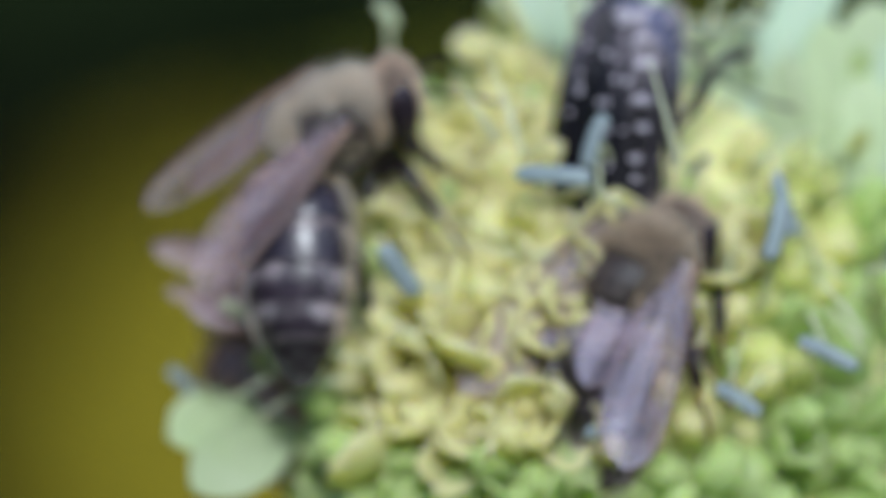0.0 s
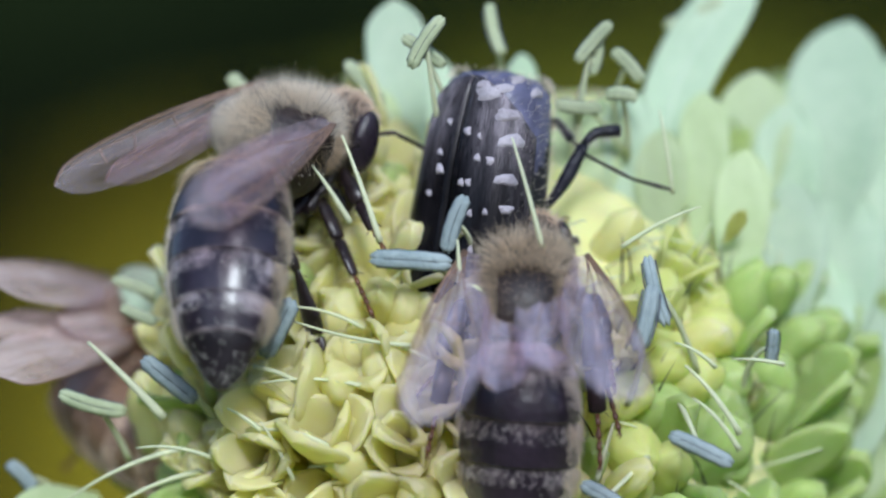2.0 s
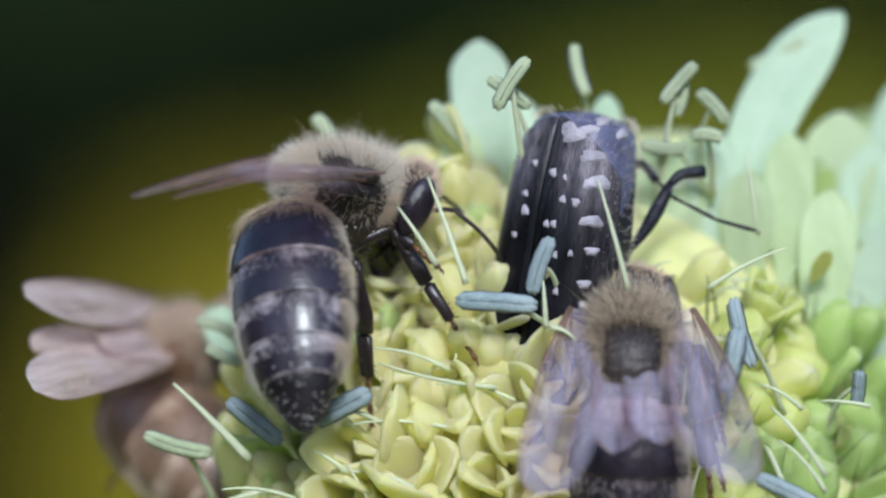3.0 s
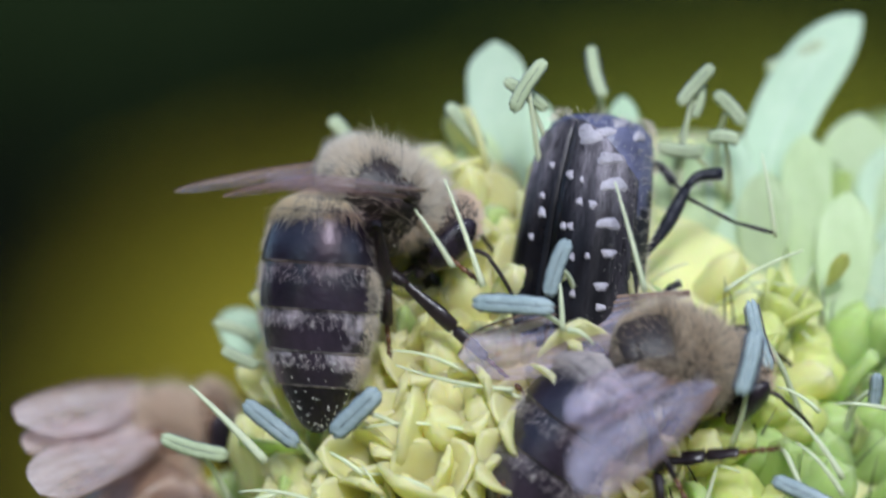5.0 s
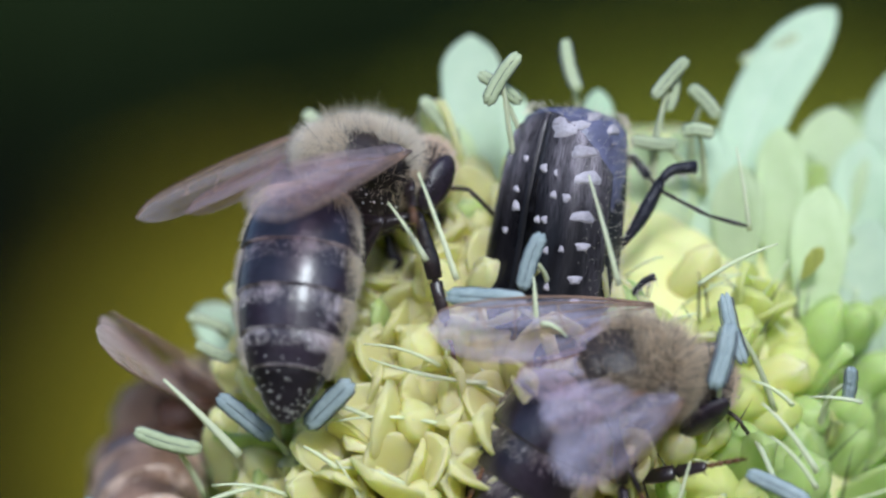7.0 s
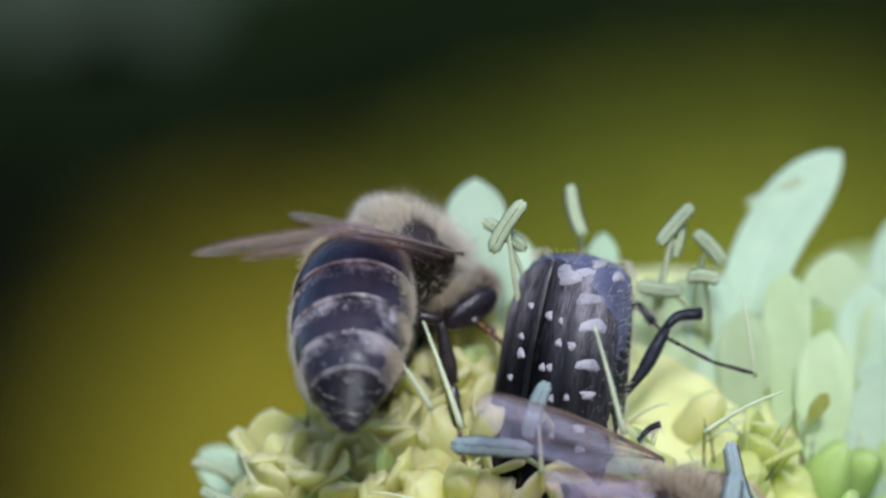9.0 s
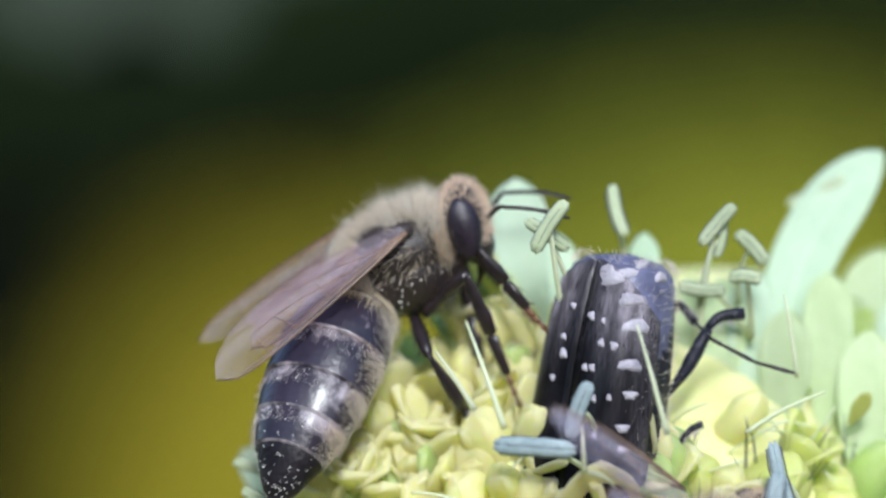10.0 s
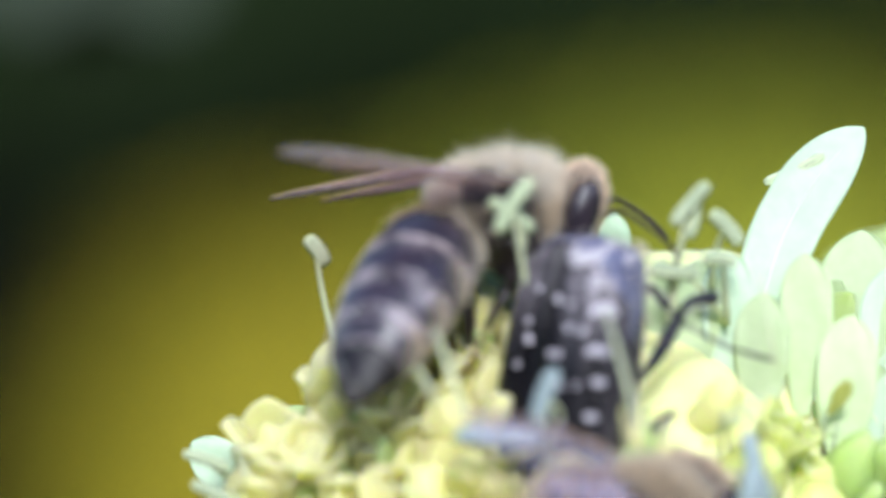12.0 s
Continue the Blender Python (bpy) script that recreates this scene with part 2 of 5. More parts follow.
# colour of the shadowed gap between two rim petals
GAP_OLIVE = petal_material("olive_gap", (0.56, 0.58, 0.14), (0.68, 0.68, 0.24), 0.45)
STEM = material("stem", (0.1, 0.18, 0.04), (0.18, 0.27, 0.07), 0.6, 300, 0.4)
GRASS = material("meadow_grass", (0.09, 0.11, 0.01), (0.2, 0.2, 0.02), 0.7, 9, 0, shine=0.03)
# near-black hedge green: the hedge's shade is put into the colour
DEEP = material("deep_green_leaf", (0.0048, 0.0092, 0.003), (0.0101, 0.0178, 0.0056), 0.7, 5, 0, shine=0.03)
# darker copy of the hedge leaf, shade put into its colour
DIM = material("shade_coloured_leaf", (0.001, 0.0015, 0.0006), (0.0022, 0.0032, 0.001), 0.7, 5, 0, shine=0.03)
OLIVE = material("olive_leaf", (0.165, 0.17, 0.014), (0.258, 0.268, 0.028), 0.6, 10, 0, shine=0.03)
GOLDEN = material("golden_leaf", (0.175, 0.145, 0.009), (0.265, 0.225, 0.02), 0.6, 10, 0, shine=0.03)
DULL = material("dull_disc_petal", (0.031, 0.041, 0.027), (0.043, 0.055, 0.038), 0.8, 60, 0, shine=0.05)


# ---- building helpers (millimetres in, metres out) ----
def at(x, y, z):
    return Vector((x * MM, y * MM, HEIGHT + z * MM))


def mesh_of(name, bm, mats, smooth=True):
    bmesh.ops.scale(bm, vec=(MM, MM, MM), verts=bm.verts)
    me = bpy.data.meshes.new(name)
    bm.to_mesh(me)
    bm.free()
    for m in mats if isinstance(mats, (list, tuple)) else [mats]:
        me.materials.append(m)
    if smooth:
        me.polygons.foreach_set("use_smooth", [True] * len(me.polygons))
    return me


def part(name, data, mats, parent=None, label="", place=None, kind=""):
    """One mesh object under its thing. data: a bmesh, or a mesh that is shared."""
    ob = new(name, data if isinstance(data, bpy.types.Mesh) else mesh_of(name, data, mats))
    ob.parent = parent
    if place is not None:
        ob.matrix_basis = place
    return tagged(ob, label, kind=kind)


def thing(name, label, category, group="", place=None):
    ob = new(name)
    ob.empty_display_size = 0.002
    if place is not None:
        ob.matrix_basis = place
    return tagged(ob, label, category, group)


def basis(fwd, up, where=(0, 0, 0)):
    """A pose with X along fwd and Z as near to up as can be."""
    x = Vector(fwd).normalized()
    y = Vector(up).cross(x)
    y = y.normalized() if y.length > 1e-6 else Vector((0, 1, 0))
    z = x.cross(y)
    m = Matrix((x, y, z)).transposed().to_4x4()
    m.translation = where
    return m


def ball(bm, centre, radii, turn=None, u=20, v=14, mat=0):
    m = Matrix.Translation(centre) @ (turn or Matrix()) @ Matrix.Diagonal((*radii, 1))
    made = bmesh.ops.create_uvsphere(bm, u_segments=u, v_segments=v, radius=1, matrix=m)
    for f in {f for w in made["verts"] for f in w.link_faces}:
        f.material_index = mat
    return made["verts"]


def tube(bm, points, radii, sides=8, mat=0, flat=1.0):
    """A tapered tube along points, closed at both ends."""
    pts = [Vector(p) for p in points]
    rings, side = [], Vector((0, 0, 1))
    for i, p in enumerate(pts):
        d = (pts[min(i + 1, len(pts) - 1)] - pts[max(i - 1, 0)]).normalized()
        if abs(d.dot(side)) > 0.95:
            side = Vector((0, 1, 0)) if abs(d.y) < 0.9 else Vector((1, 0, 0))
        a = (side - d * side.dot(d)).normalized()
        b = d.cross(a)
        side = a
        rad = radii[i] if isinstance(radii, (list, tuple)) else radii
        rings.append([bm.verts.new(p + (a * math.cos(k * math.tau / sides) + b * flat * math.sin(k * math.tau / sides)) * rad) for k in range(sides)])
    for lo, hi in zip(rings, rings[1:]):
        for k in range(sides):
            bm.faces.new((lo[k], lo[(k + 1) % sides], hi[(k + 1) % sides], hi[k])).material_index = mat
    bm.faces.new(rings[0][::-1]).material_index = mat
    bm.faces.new(rings[-1]).material_index = mat


def bezier(a, b, c, d, n=10):
    a, b, c, d = (Vector(p) for p in (a, b, c, d))
    out = []
    for i in range(n + 1):
        t = i / n
        out.append(a * (1 - t) ** 3 + b * 3 * t * (1 - t) ** 2 + c * 3 * t * t * (1 - t) + d * t ** 3)
    return out


def hair(bm, root, way, length, width=0.016, bend=(0, 0, 0), mat=0):
    """One tapered hair with a slight bend."""
    way = Vector(way).normalized()
    a = way.orthogonal().normalized()
    b = way.cross(a)
    mid = root + way * length * 0.55 + Vector(bend) * length * 0.2
    tip = bm.verts.new(root + way * length + Vector(bend) * length * 0.55)
    low = [bm.verts.new(root + (a * math.cos(k * 2.094) + b * math.sin(k * 2.094)) * width) for k in range(3)]
    high = [bm.verts.new(mid + (a * math.cos(k * 2.094) + b * math.sin(k * 2.094)) * width * 0.7) for k in range(3)]
    for k in range(3):
        bm.faces.new((low[k], low[(k + 1) % 3], high[(k + 1) % 3], high[k])).material_index = mat
        bm.faces.new((high[k], high[(k + 1) % 3], tip)).material_index = mat


# ---- the honeybee: X forward, Y left, Z to the back; origin in the thorax ----
LEG_ROOTS = {"front": (1.4, 0.75, -2.5), "middle": (0.3, 0.95, -2.9), "hind": (-0.2, 0.4, -2.7)}
UPPER = {"front": 2.1, "middle": 2.3, "hind": 2.7}
LOWER = {"front": 4.6, "middle": 5.8, "hind": 6.2}
WAIST = Vector((-1.7, 0, -1.65))
NECK = Vector((2.15, 0, 0.1))
WING_ROOT = Vector((0.45, 1.7, 0.65))
ABDOMEN_LENGTH, WING_LENGTH = 9.0, 8.8


def thorax_mesh():
    bm = bmesh.new()
    ball(bm, (0.1, 0, -0.55), (2.35, 1.8, 1.4), u=32, v=22)
    ball(bm, (0.15, 0, -1.45), (1.95, 1.65, 1.65), u=28, v=18)
    ball(bm, (-1.6, 0, -0.75), (0.8, 1.2, 0.9), u=20, v=12)
    ball(bm, (0.45, 1.5, 0.35), (0.5, 0.36, 0.32), u=14, v=10)
    ball(bm, (0.45, -1.5, 0.35), (0.5, 0.36, 0.32), u=14, v=10)
    return mesh_of("thorax", bm, CUTICLE)


def thorax_fur_mesh(rng, worn_or_sheen=False):
    """worn: rubbed bare between and behind the wings."""
    bm = bmesh.new()
    for _ in range(32000):
        z = rng.uniform(-0.95, 1)
        a = rng.uniform(0, math.tau)
        s = math.sqrt(1 - z * z)
        n = Vector((s * math.cos(a), s * math.sin(a), z))
        p = Vector((0.1 + n.x * 2.33, n.y * 1.78, n.z * 1.38 - 0.55))
        bald = math.hypot((p.x + 0.55) / 0.75, p.y / 1.7) if p.z > -0.1 and not worn_or_sheen else 9
        if abs(p.y) > 1.05 and -0.4 < p.z < 0.6 and -1.3 < p.x < 1.1 and rng.random() < (0.35 if worn_or_sheen else 0.93):
            continue
        if worn_or_sheen and p.z > -0.6 and p.x < -0.7 + rng.gauss(0, 0.12) and abs(p.y) < 1.0 and rng.random() < 0.95:
            continue
        if bald < 1 + rng.gauss(0, 0.06) and rng.random() < (0.96 if abs(p.y) > 0.75 else 0.55):
            continue
        if p.z < 0.0 and -1.2 < p.x < 1.4 and rng.random() < (0.78 if p.z > -0.5 else 0.92):
            continue
        tuft = 0.22 * noise.noise(p * 2.2)
        way = Vector((tuft + n.x - (0.8 if -0.4 < p.x < 0.7 else 0.35), n.y, n.z + 0.1)) + Vector([rng.gauss(0, 0.2) for _ in range(3)])
        size = rng.uniform(0.3, 0.8) * (1.3 if p.z > 0.2 and p.x > 0.2 else (0.5 if worn_or_sheen else 0.8) if p.x < -1.2 else 1.1 if p.z > 0.3 else 0.8)
        if worn_or_sheen and abs(p.y) > 0.9:
            size *= 1.1
        hair(bm, p, way, size * (1 + 1.2 * tuft), 0.008, (rng.gauss(0, 0.4), rng.gauss(0, 0.4), rng.gauss(0, 0.4)), 2 if rng.random() < (0.16 if worn_or_sheen else 0.04) else 1 if p.z < -0.2 and p.x > -1.0 else 0)
    return mesh_of("fur", bm, [TAN if worn_or_sheen else BUFF, TAN, DARK_HAIR])


def head_mesh():
    """Face forward and down; the neck is the origin."""
    bm = bmesh.new()
    ball(bm, (0.75, 0, -0.35), (0.85, 1.65, 1.45), u=24, v=16)
    ball(bm, (1.05, 0, -1.35), (0.62, 0.85, 0.8), u=16, v=12)
    ball(bm, (1.2, 0.25, -2.05), (0.22, 0.22, 0.42), pose(0, 0, 0, 12, 0, 0), u=10, v=8)
    ball(bm, (1.2, -0.25, -2.05), (0.22, 0.22, 0.42), pose(0, 0, 0, -12, 0, 0), u=10, v=8)
    tube(bm, bezier((1.0, 0, -2.0), (1.0, 0, -2.5), (0.8, 0, -2.9), (0.6, 0, -3.1), 6), [0.16, 0.14, 0.12, 0.1, 0.08, 0.06, 0.04], 8)
    return mesh_of("head", bm, CUTICLE)


def eye_mesh(s):
    bm = bmesh.new()
    ball(bm, (0.8, s * 1.38, -0.35), (0.62, 0.42, 1.18), pose(0, 0, 0, s * 8, 0, s * -12), u=20, v=16)
    return mesh_of("eye", bm, EYE)


def antenna_mesh(s):
    bm = bmesh.new()
    pts = bezier((1.5, s * 0.35, -0.45), (1.9, s * 0.6, -0.1), (2.1, s * 0.9, 0.1), (2.3, s * 1.1, 0.15), 5)
    pts += bezier((2.4, s * 1.15, 0.1), (3.1, s * 1.3, 0.0), (3.9, s * 1.4, -0.2), (4.7, s * 1.45, -0.7), 9)
    tube(bm, pts, [0.09] * 5 + [0.065] + [0.08] * 9 + [0.05], 8)
    return mesh_of("antenna", bm, CUTICLE)


def head_fur_mesh(rng):
    bm = bmesh.new()
    for _ in range(2600):
        a, z = rng.uniform(0, math.tau), rng.uniform(-0.5, 1)
        s = math.sqrt(1 - z * z)
        n = Vector((s * math.cos(a), s * math.sin(a), z))
        p = Vector((0.75 + n.x * 0.84, n.y * 1.62, -0.35 + n.z * 1.43))
        if abs(p.y) > 1.15 and p.z < 0.5:
            continue
        hair(bm, p, n + Vector([rng.gauss(0, 0.3) for _ in range(3)]), rng.uniform(0.2, 0.45), 0.0105)
    return mesh_of("fur", bm, RUST)


def girth(s):
    """Half width of the abdomen at s of its length, 0 at the waist."""
    keys = ((0, 0.6), (0.05, 1.45), (0.12, 1.92), (0.25, 2.18), (0.4, 2.24), (0.55, 2.12), (0.7, 1.82), (0.82, 1.4), (0.92, 0.88), (0.97, 0.52), (1.0, 0.16))
    for (a, ra), (b, rb) in zip(keys, keys[1:]):
        if s <= b:
            k = (s - a) / (b - a)
            k = k * k * (3 - 2 * k) * 0.5 + k * 0.5
            return ra + (rb - ra) * k
    return 0.1


EDGES = (0.0, 0.1, 0.31, 0.5, 0.67, 0.81, 1.0)
FELT_BANDS = (0.8, 0.3, 0.85, 1.0, 1.0, 0.05)


def plate_mesh(i):
    """One ring of the abdomen, tucked under the ring before it and proud at its rear edge."""
    bm = bmesh.new()
    layer = bm.verts.layers.float.new("band")
    lo, hi = max(0, EDGES[i] - 0.03), EDGES[i + 1]
    rings, sides = [], 36
    steps = [0, 0.12, 0.25, 0.4, 0.55, 0.7, 0.85, 0.94, 0.97, 1.0]
    for k in steps:
        s = lo + (hi - lo) * k
        swell = -0.09 * (1 - k) + 0.08 * k - (0.12 if k == 1.0 and i < 5 else 0)
        rad = max(0.03, girth(s) + swell)
        ring = []
        for q in range(sides):
            a = q * math.tau / sides
            y, z = math.cos(a) * rad, math.sin(a) * rad * (0.86 if math.sin(a) > 0 else 0.7)
            v = bm.verts.new((-s * ABDOMEN_LENGTH, y, z - 0.12 * s * s * 6))
            top = max(0.0, math.sin(a) + 0.5)
            v[layer] = (0.95 if 0.1 < k < 0.3 else 0.6 if k < 0.42 else 0.25 if k < 0.6 else 0.0) * min(1, top + 0.3) * FELT_BANDS[i]
            if i < 5:
                v[layer] += 0.4 * max(0.0, (abs(math.cos(a)) - 0.62) / 0.38)
            if k > 0.95 and i < 5:
                v[layer] = 1.3
            ring.append(v)
        rings.append(ring)
    for a, b in zip(rings, rings[1:]):
        for q in range(sides):
            bm.faces.new((a[q], b[q], b[(q + 1) % sides], a[(q + 1) % sides]))
    if i in (0, 5):
        bm.faces.new(rings[-1] if i == 5 else rings[0][::-1])
    return mesh_of("abdomen" if i == 0 else "tergite", bm, BANDED if i < 5 else TAIL)


def abdomen_fur_mesh(rng):
    bm = bmesh.new()
    for _ in range(15000):
        i = rng.choice((0, 0, 0, 0, 0, 0, 0, 1, 1, 2, 2, 3, 3, 4, 4))
        lo, hi = EDGES[i], EDGES[i + 1]
        k = rng.betavariate(1.3, 2.6)
        if rng.random() < 0.25:
            k = rng.random()
        s = lo + (hi - lo) * k
        a = rng.uniform(-0.6, math.pi + 0.6)
        if rng.random() < 0.45:
            a = rng.choice((rng.gauss(-0.05, 0.3), rng.gauss(math.pi + 0.05, 0.3)))
        rad = girth(s) * 0.99
        n = Vector((0, math.cos(a), math.sin(a)))
        p = Vector((-s * ABDOMEN_LENGTH, n.y * rad, n.z * rad * (0.86 if n.z > 0 else 0.7) - 0.72 * s * s))
        edge = abs(math.cos(a)) > 0.92
        if not edge and s > 0.12 and (k > 0.4 or i == 1 or rng.random() < 0.45):
            continue
        way = n * (1.1 if edge else 0.75 if i == 0 else 0.32) + Vector((-1, 0, 0)) * 0.7 + Vector([rng.gauss(0, 0.2) for _ in range(3)])
        size = rng.uniform(0.16, 0.42) if edge else rng.uniform(0.4, 0.95) if s < 0.12 else rng.uniform(0.14, 0.3)
        hair(bm, p, way, size, 0.0075, mat=2 if s < 0.12 else 0 if edge else 1)
    return mesh_of("fur", bm, [BUFF, FELT, CREAM])


def pollen_mesh(rng):
    bm = bmesh.new()
    for _ in range(110):
        s = min(0.985, rng.betavariate(7, 1.3))
        a = rng.uniform(0.05, math.pi - 0.05)
        rad = girth(s) + 0.05
        ball(bm, (-s * ABDOMEN_LENGTH, math.cos(a) * rad, math.sin(a) * rad * 0.86 - 0.72 * s * s), [rng.uniform(0.016, 0.034)] * 3, u=6, v=4)
    return mesh_of("pollen_grains", bm, POLLEN)


def flank_pollen_mesh(rng):
    bm = bmesh.new()
    for _ in range(50):
        a, x = rng.choice((1, -1)) * rng.uniform(0.9, 2.2), rng.uniform(-1.0, 1.7)
        n = Vector((0, math.sin(a), math.cos(a)))
        r = math.sqrt(max(0.1, 1 - ((x - 0.15) / 1.95) ** 2)) + 0.02
        ball(bm, (x, n.y * 1.65 * r, -1.45 + n.z * 1.65 * r), [rng.uniform(0.02, 0.045)] * 3, u=6, v=4)
    return mesh_of("pollen_grains", bm, POLLEN)


def wing_mesh(name, s, length, width, hind=False):
    """Span along -X, front edge towards s*Y; a membrane with thickness and raised veins."""
    bm = bmesh.new()
    n, rows = 22, 8

    def rim(k):
        front = width * (0.34 * math.sin(math.pi * min(1, k * 0.62 + 0.12)) ** 0.8)
        back = -width * 0.72 * (math.sin(math.pi * k ** 0.85 * 0.93) ** 0.75 if k > 0 else 0) * (0.35 + 0.65 * k)
        if k > 0.86:
            c = math.sqrt(max(0, 1 - ((k - 0.86) / 0.14) ** 2))
            mid = (front + back) * 0.5
            front, back = mid + (front - mid) * c, mid + (back - mid) * c
        return front + (0.12 if not hind else 0.05), back

    def spot(k, j):
        f, b = rim(k)
        y = f + (b - f) * j
        z = 0.34 * math.sin(j * 12 + k * 3) * k * (1 - k) + 0.25 * k * (1 - k)
        return Vector((-k * length, s * y, z))

    sheets = []
    for lift in (0.008, -0.008):
        sheets.append([[bm.verts.new(spot(i / n, j / rows) + Vector((0, 0, lift))) for j in range(rows + 1)] for i in range(n + 1)])
    top, low = sheets
    for i in range(n):
        for j in range(rows):
            bm.faces.new((top[i][j], top[i + 1][j], top[i + 1][j + 1], top[i][j + 1]))
            bm.faces.new((low[i][j], low[i][j + 1], low[i + 1][j + 1], low[i + 1][j]))
        for j in (0, rows):
            bm.faces.new((top[i][j], low[i][j], low[i + 1][j], top[i + 1][j]))
    bmesh.ops.recalc_face_normals(bm, faces=bm.faces)
    lines = [[spot(k / 14, 0.0) for k in range(15)], [spot(k / 12 * 0.9, 0.1) for k in range(13)],
             [spot(k / 12 * 0.82, 0.12 + 0.25 * k / 12) for k in range(13)], [spot(k / 12 * 0.75, 0.2 + 0.45 * k / 12) for k in range(13)],
             [spot(0.05 + k / 8 * 0.5, 0.25 + 0.7 * k / 8) for k in range(9)], [spot(0.42, 0.12 + k / 5 * 0.5) for k in range(6)],
             [spot(0.6 + 0.05 * k / 5, 0.1 + k / 5 * 0.55) for k in range(6)], [spot(0.76, 0.08 + k / 4 * 0.4) for k in range(5)]]
    veins = []
    for c, line in enumerate(lines if not hind else lines[:4]):
        r = 0.065 if c == 0 else 0.045 if c == 1 else 0.03
        vein = bmesh.new()
        tube(vein, line, [r * (1.15 - 0.75 * i / len(line)) for i in range(len(line))], 6)
        veins.append(mesh_of("vein", vein, VEIN))
    return mesh_of(name, bm, WING), veins


def upper_leg_mesh(kind, rng):
    bm = bmesh.new()
    n = UPPER[kind]
    tube(bm, [(-0.15, 0, 0), (0.2, 0, 0), (0.45, 0, 0), (0.6, 0, 0), (n * 0.55, 0, 0.06), (n * 0.9, 0, 0.03), (n + 0.08, 0, 0)],
         [0.24, 0.28, 0.22, 0.2, 0.28, 0.23, 0.15], 10)
    for _ in range(110):
        a, x = rng.uniform(0, math.tau), rng.uniform(0.2, n)
        d = Vector((0.4, math.cos(a), math.sin(a)))
        hair(bm, Vector((x, d.y * 0.25, d.z * 0.25)), d, rng.uniform(0.15, 0.4), 0.012, mat=1)
    return mesh_of("leg", bm, [LEG, DARK_HAIR])


def lower_leg_mesh(kind, rng):
    """Shin, long first foot joint, four short joints and the claws."""
    bm = bmesh.new()
    n = LOWER[kind]
    wide = 0.52 if kind == "hind" else 0.32
    a = n * 0.42
    tube(bm, [(-0.05, 0, 0), (0.2, 0, 0), (a * 0.7, 0, 0.03), (a * 0.97, 0, 0), (a, 0, 0)], [0.14, 0.18, wide, wide * 0.9, 0.12], 10, 0, 0.55)
    b = n * 0.7
    tube(bm, [(a, 0, 0), (a + 0.12, 0, 0), (b - 0.1, 0, 0), (b, 0, 0)], [0.1, wide * 0.78, wide * 0.66, 0.1], 10, 0, 0.5)
    x = b
    for k in range(4):
        step = (n - b) / 4
        tube(bm, [(x, 0, 0), (x + step * 0.75, 0, 0), (x + step, 0, 0)], [0.07, 0.115, 0.06], 8, 1)
        x += step
    tube(bm, [(n, 0.03, 0), (n + 0.15, 0.12, -0.02), (n + 0.22, 0.16, -0.12)], [0.05, 0.035, 0.01], 6, 1)
    tube(bm, [(n, -0.03, 0), (n + 0.15, -0.12, -0.02), (n + 0.22, -0.16, -0.12)], [0.05, 0.035, 0.01], 6, 1)
    for _ in range(150):
        t, x = rng.uniform(0, math.tau), rng.uniform(0.2, b)
        d = Vector((0.8, math.cos(t), math.sin(t)))
        r = wide * 0.6
        hair(bm, Vector((x, d.y * r * 0.6, d.z * r)), d, rng.uniform(0.12, 0.32), 0.011, mat=2)
    return mesh_of("lower_leg", bm, [LEG, AMBER, DARK_HAIR])


def build_bee():
    rng = random.Random(7)
    bee = thing("honeybee", "dark honeybee with buff-furred thorax and pale-banded abdomen foraging on the flower", "bee", "bees on the flower")
    thorax = part("thorax", thorax_mesh(), None, bee)
    part("fur", thorax_fur_mesh(rng), None, thorax, "buff hair coat", kind="stuff")
    part("pollen", flank_pollen_mesh(rng), None, thorax, "white pollen grains", kind="stuff")
    head = part("head", head_mesh(), None, bee, place=Matrix.Translation(NECK * MM))
    for s in (1, -1):
        part("eye", eye_mesh(s), None, head, "dark glossy compound eye")
        part("antenna", antenna_mesh(s), None, head)
    part("fur", head_fur_mesh(rng), None, head, "rusty hair", kind="stuff")
    abdomen = part("abdomen", plate_mesh(0), None, bee, "dark abdomen with pale bands", Matrix.Translation(WAIST * MM))
    for i in range(1, 6):
        part("tergite", plate_mesh(i), None, abdomen)
    part("fur", abdomen_fur_mesh(rng), None, abdomen, "short pale hair", kind="stuff")
    part("pollen", pollen_mesh(rng), None, abdomen, "white pollen grains", kind="stuff")
    for s in (1, -1):
        for name, size, width in (("forewing", WING_LENGTH, 3.0), ("hindwing", WING_LENGTH * 0.74, 2.2)):
            sheet, veins = wing_mesh(name, s, size, width, name == "hindwing")
            wing = part(name, sheet, None, bee, "translucent lilac-grey wing with brown veins")
            wing["joint"] = name + ("_left" if s > 0 else "_right")
            for vein in veins:
                part("vein", vein, None, wing)
    for kind in LEG_ROOTS:
        up, low = upper_leg_mesh(kind, rng), lower_leg_mesh(kind, rng)
        for s in (1, -1):
            leg = part("leg", up, None, bee)
            shin = part("lower_leg", low, None, leg, "", Matrix.Translation((UPPER[kind] * MM, 0, 0)))
            leg["joint"], shin["joint"] = [name + kind + ("_left" if s > 0 else "_right") for name in ("leg_", "shin_")]
    abdomen["joint"], head["joint"] = "abdomen", "head"
    return bee


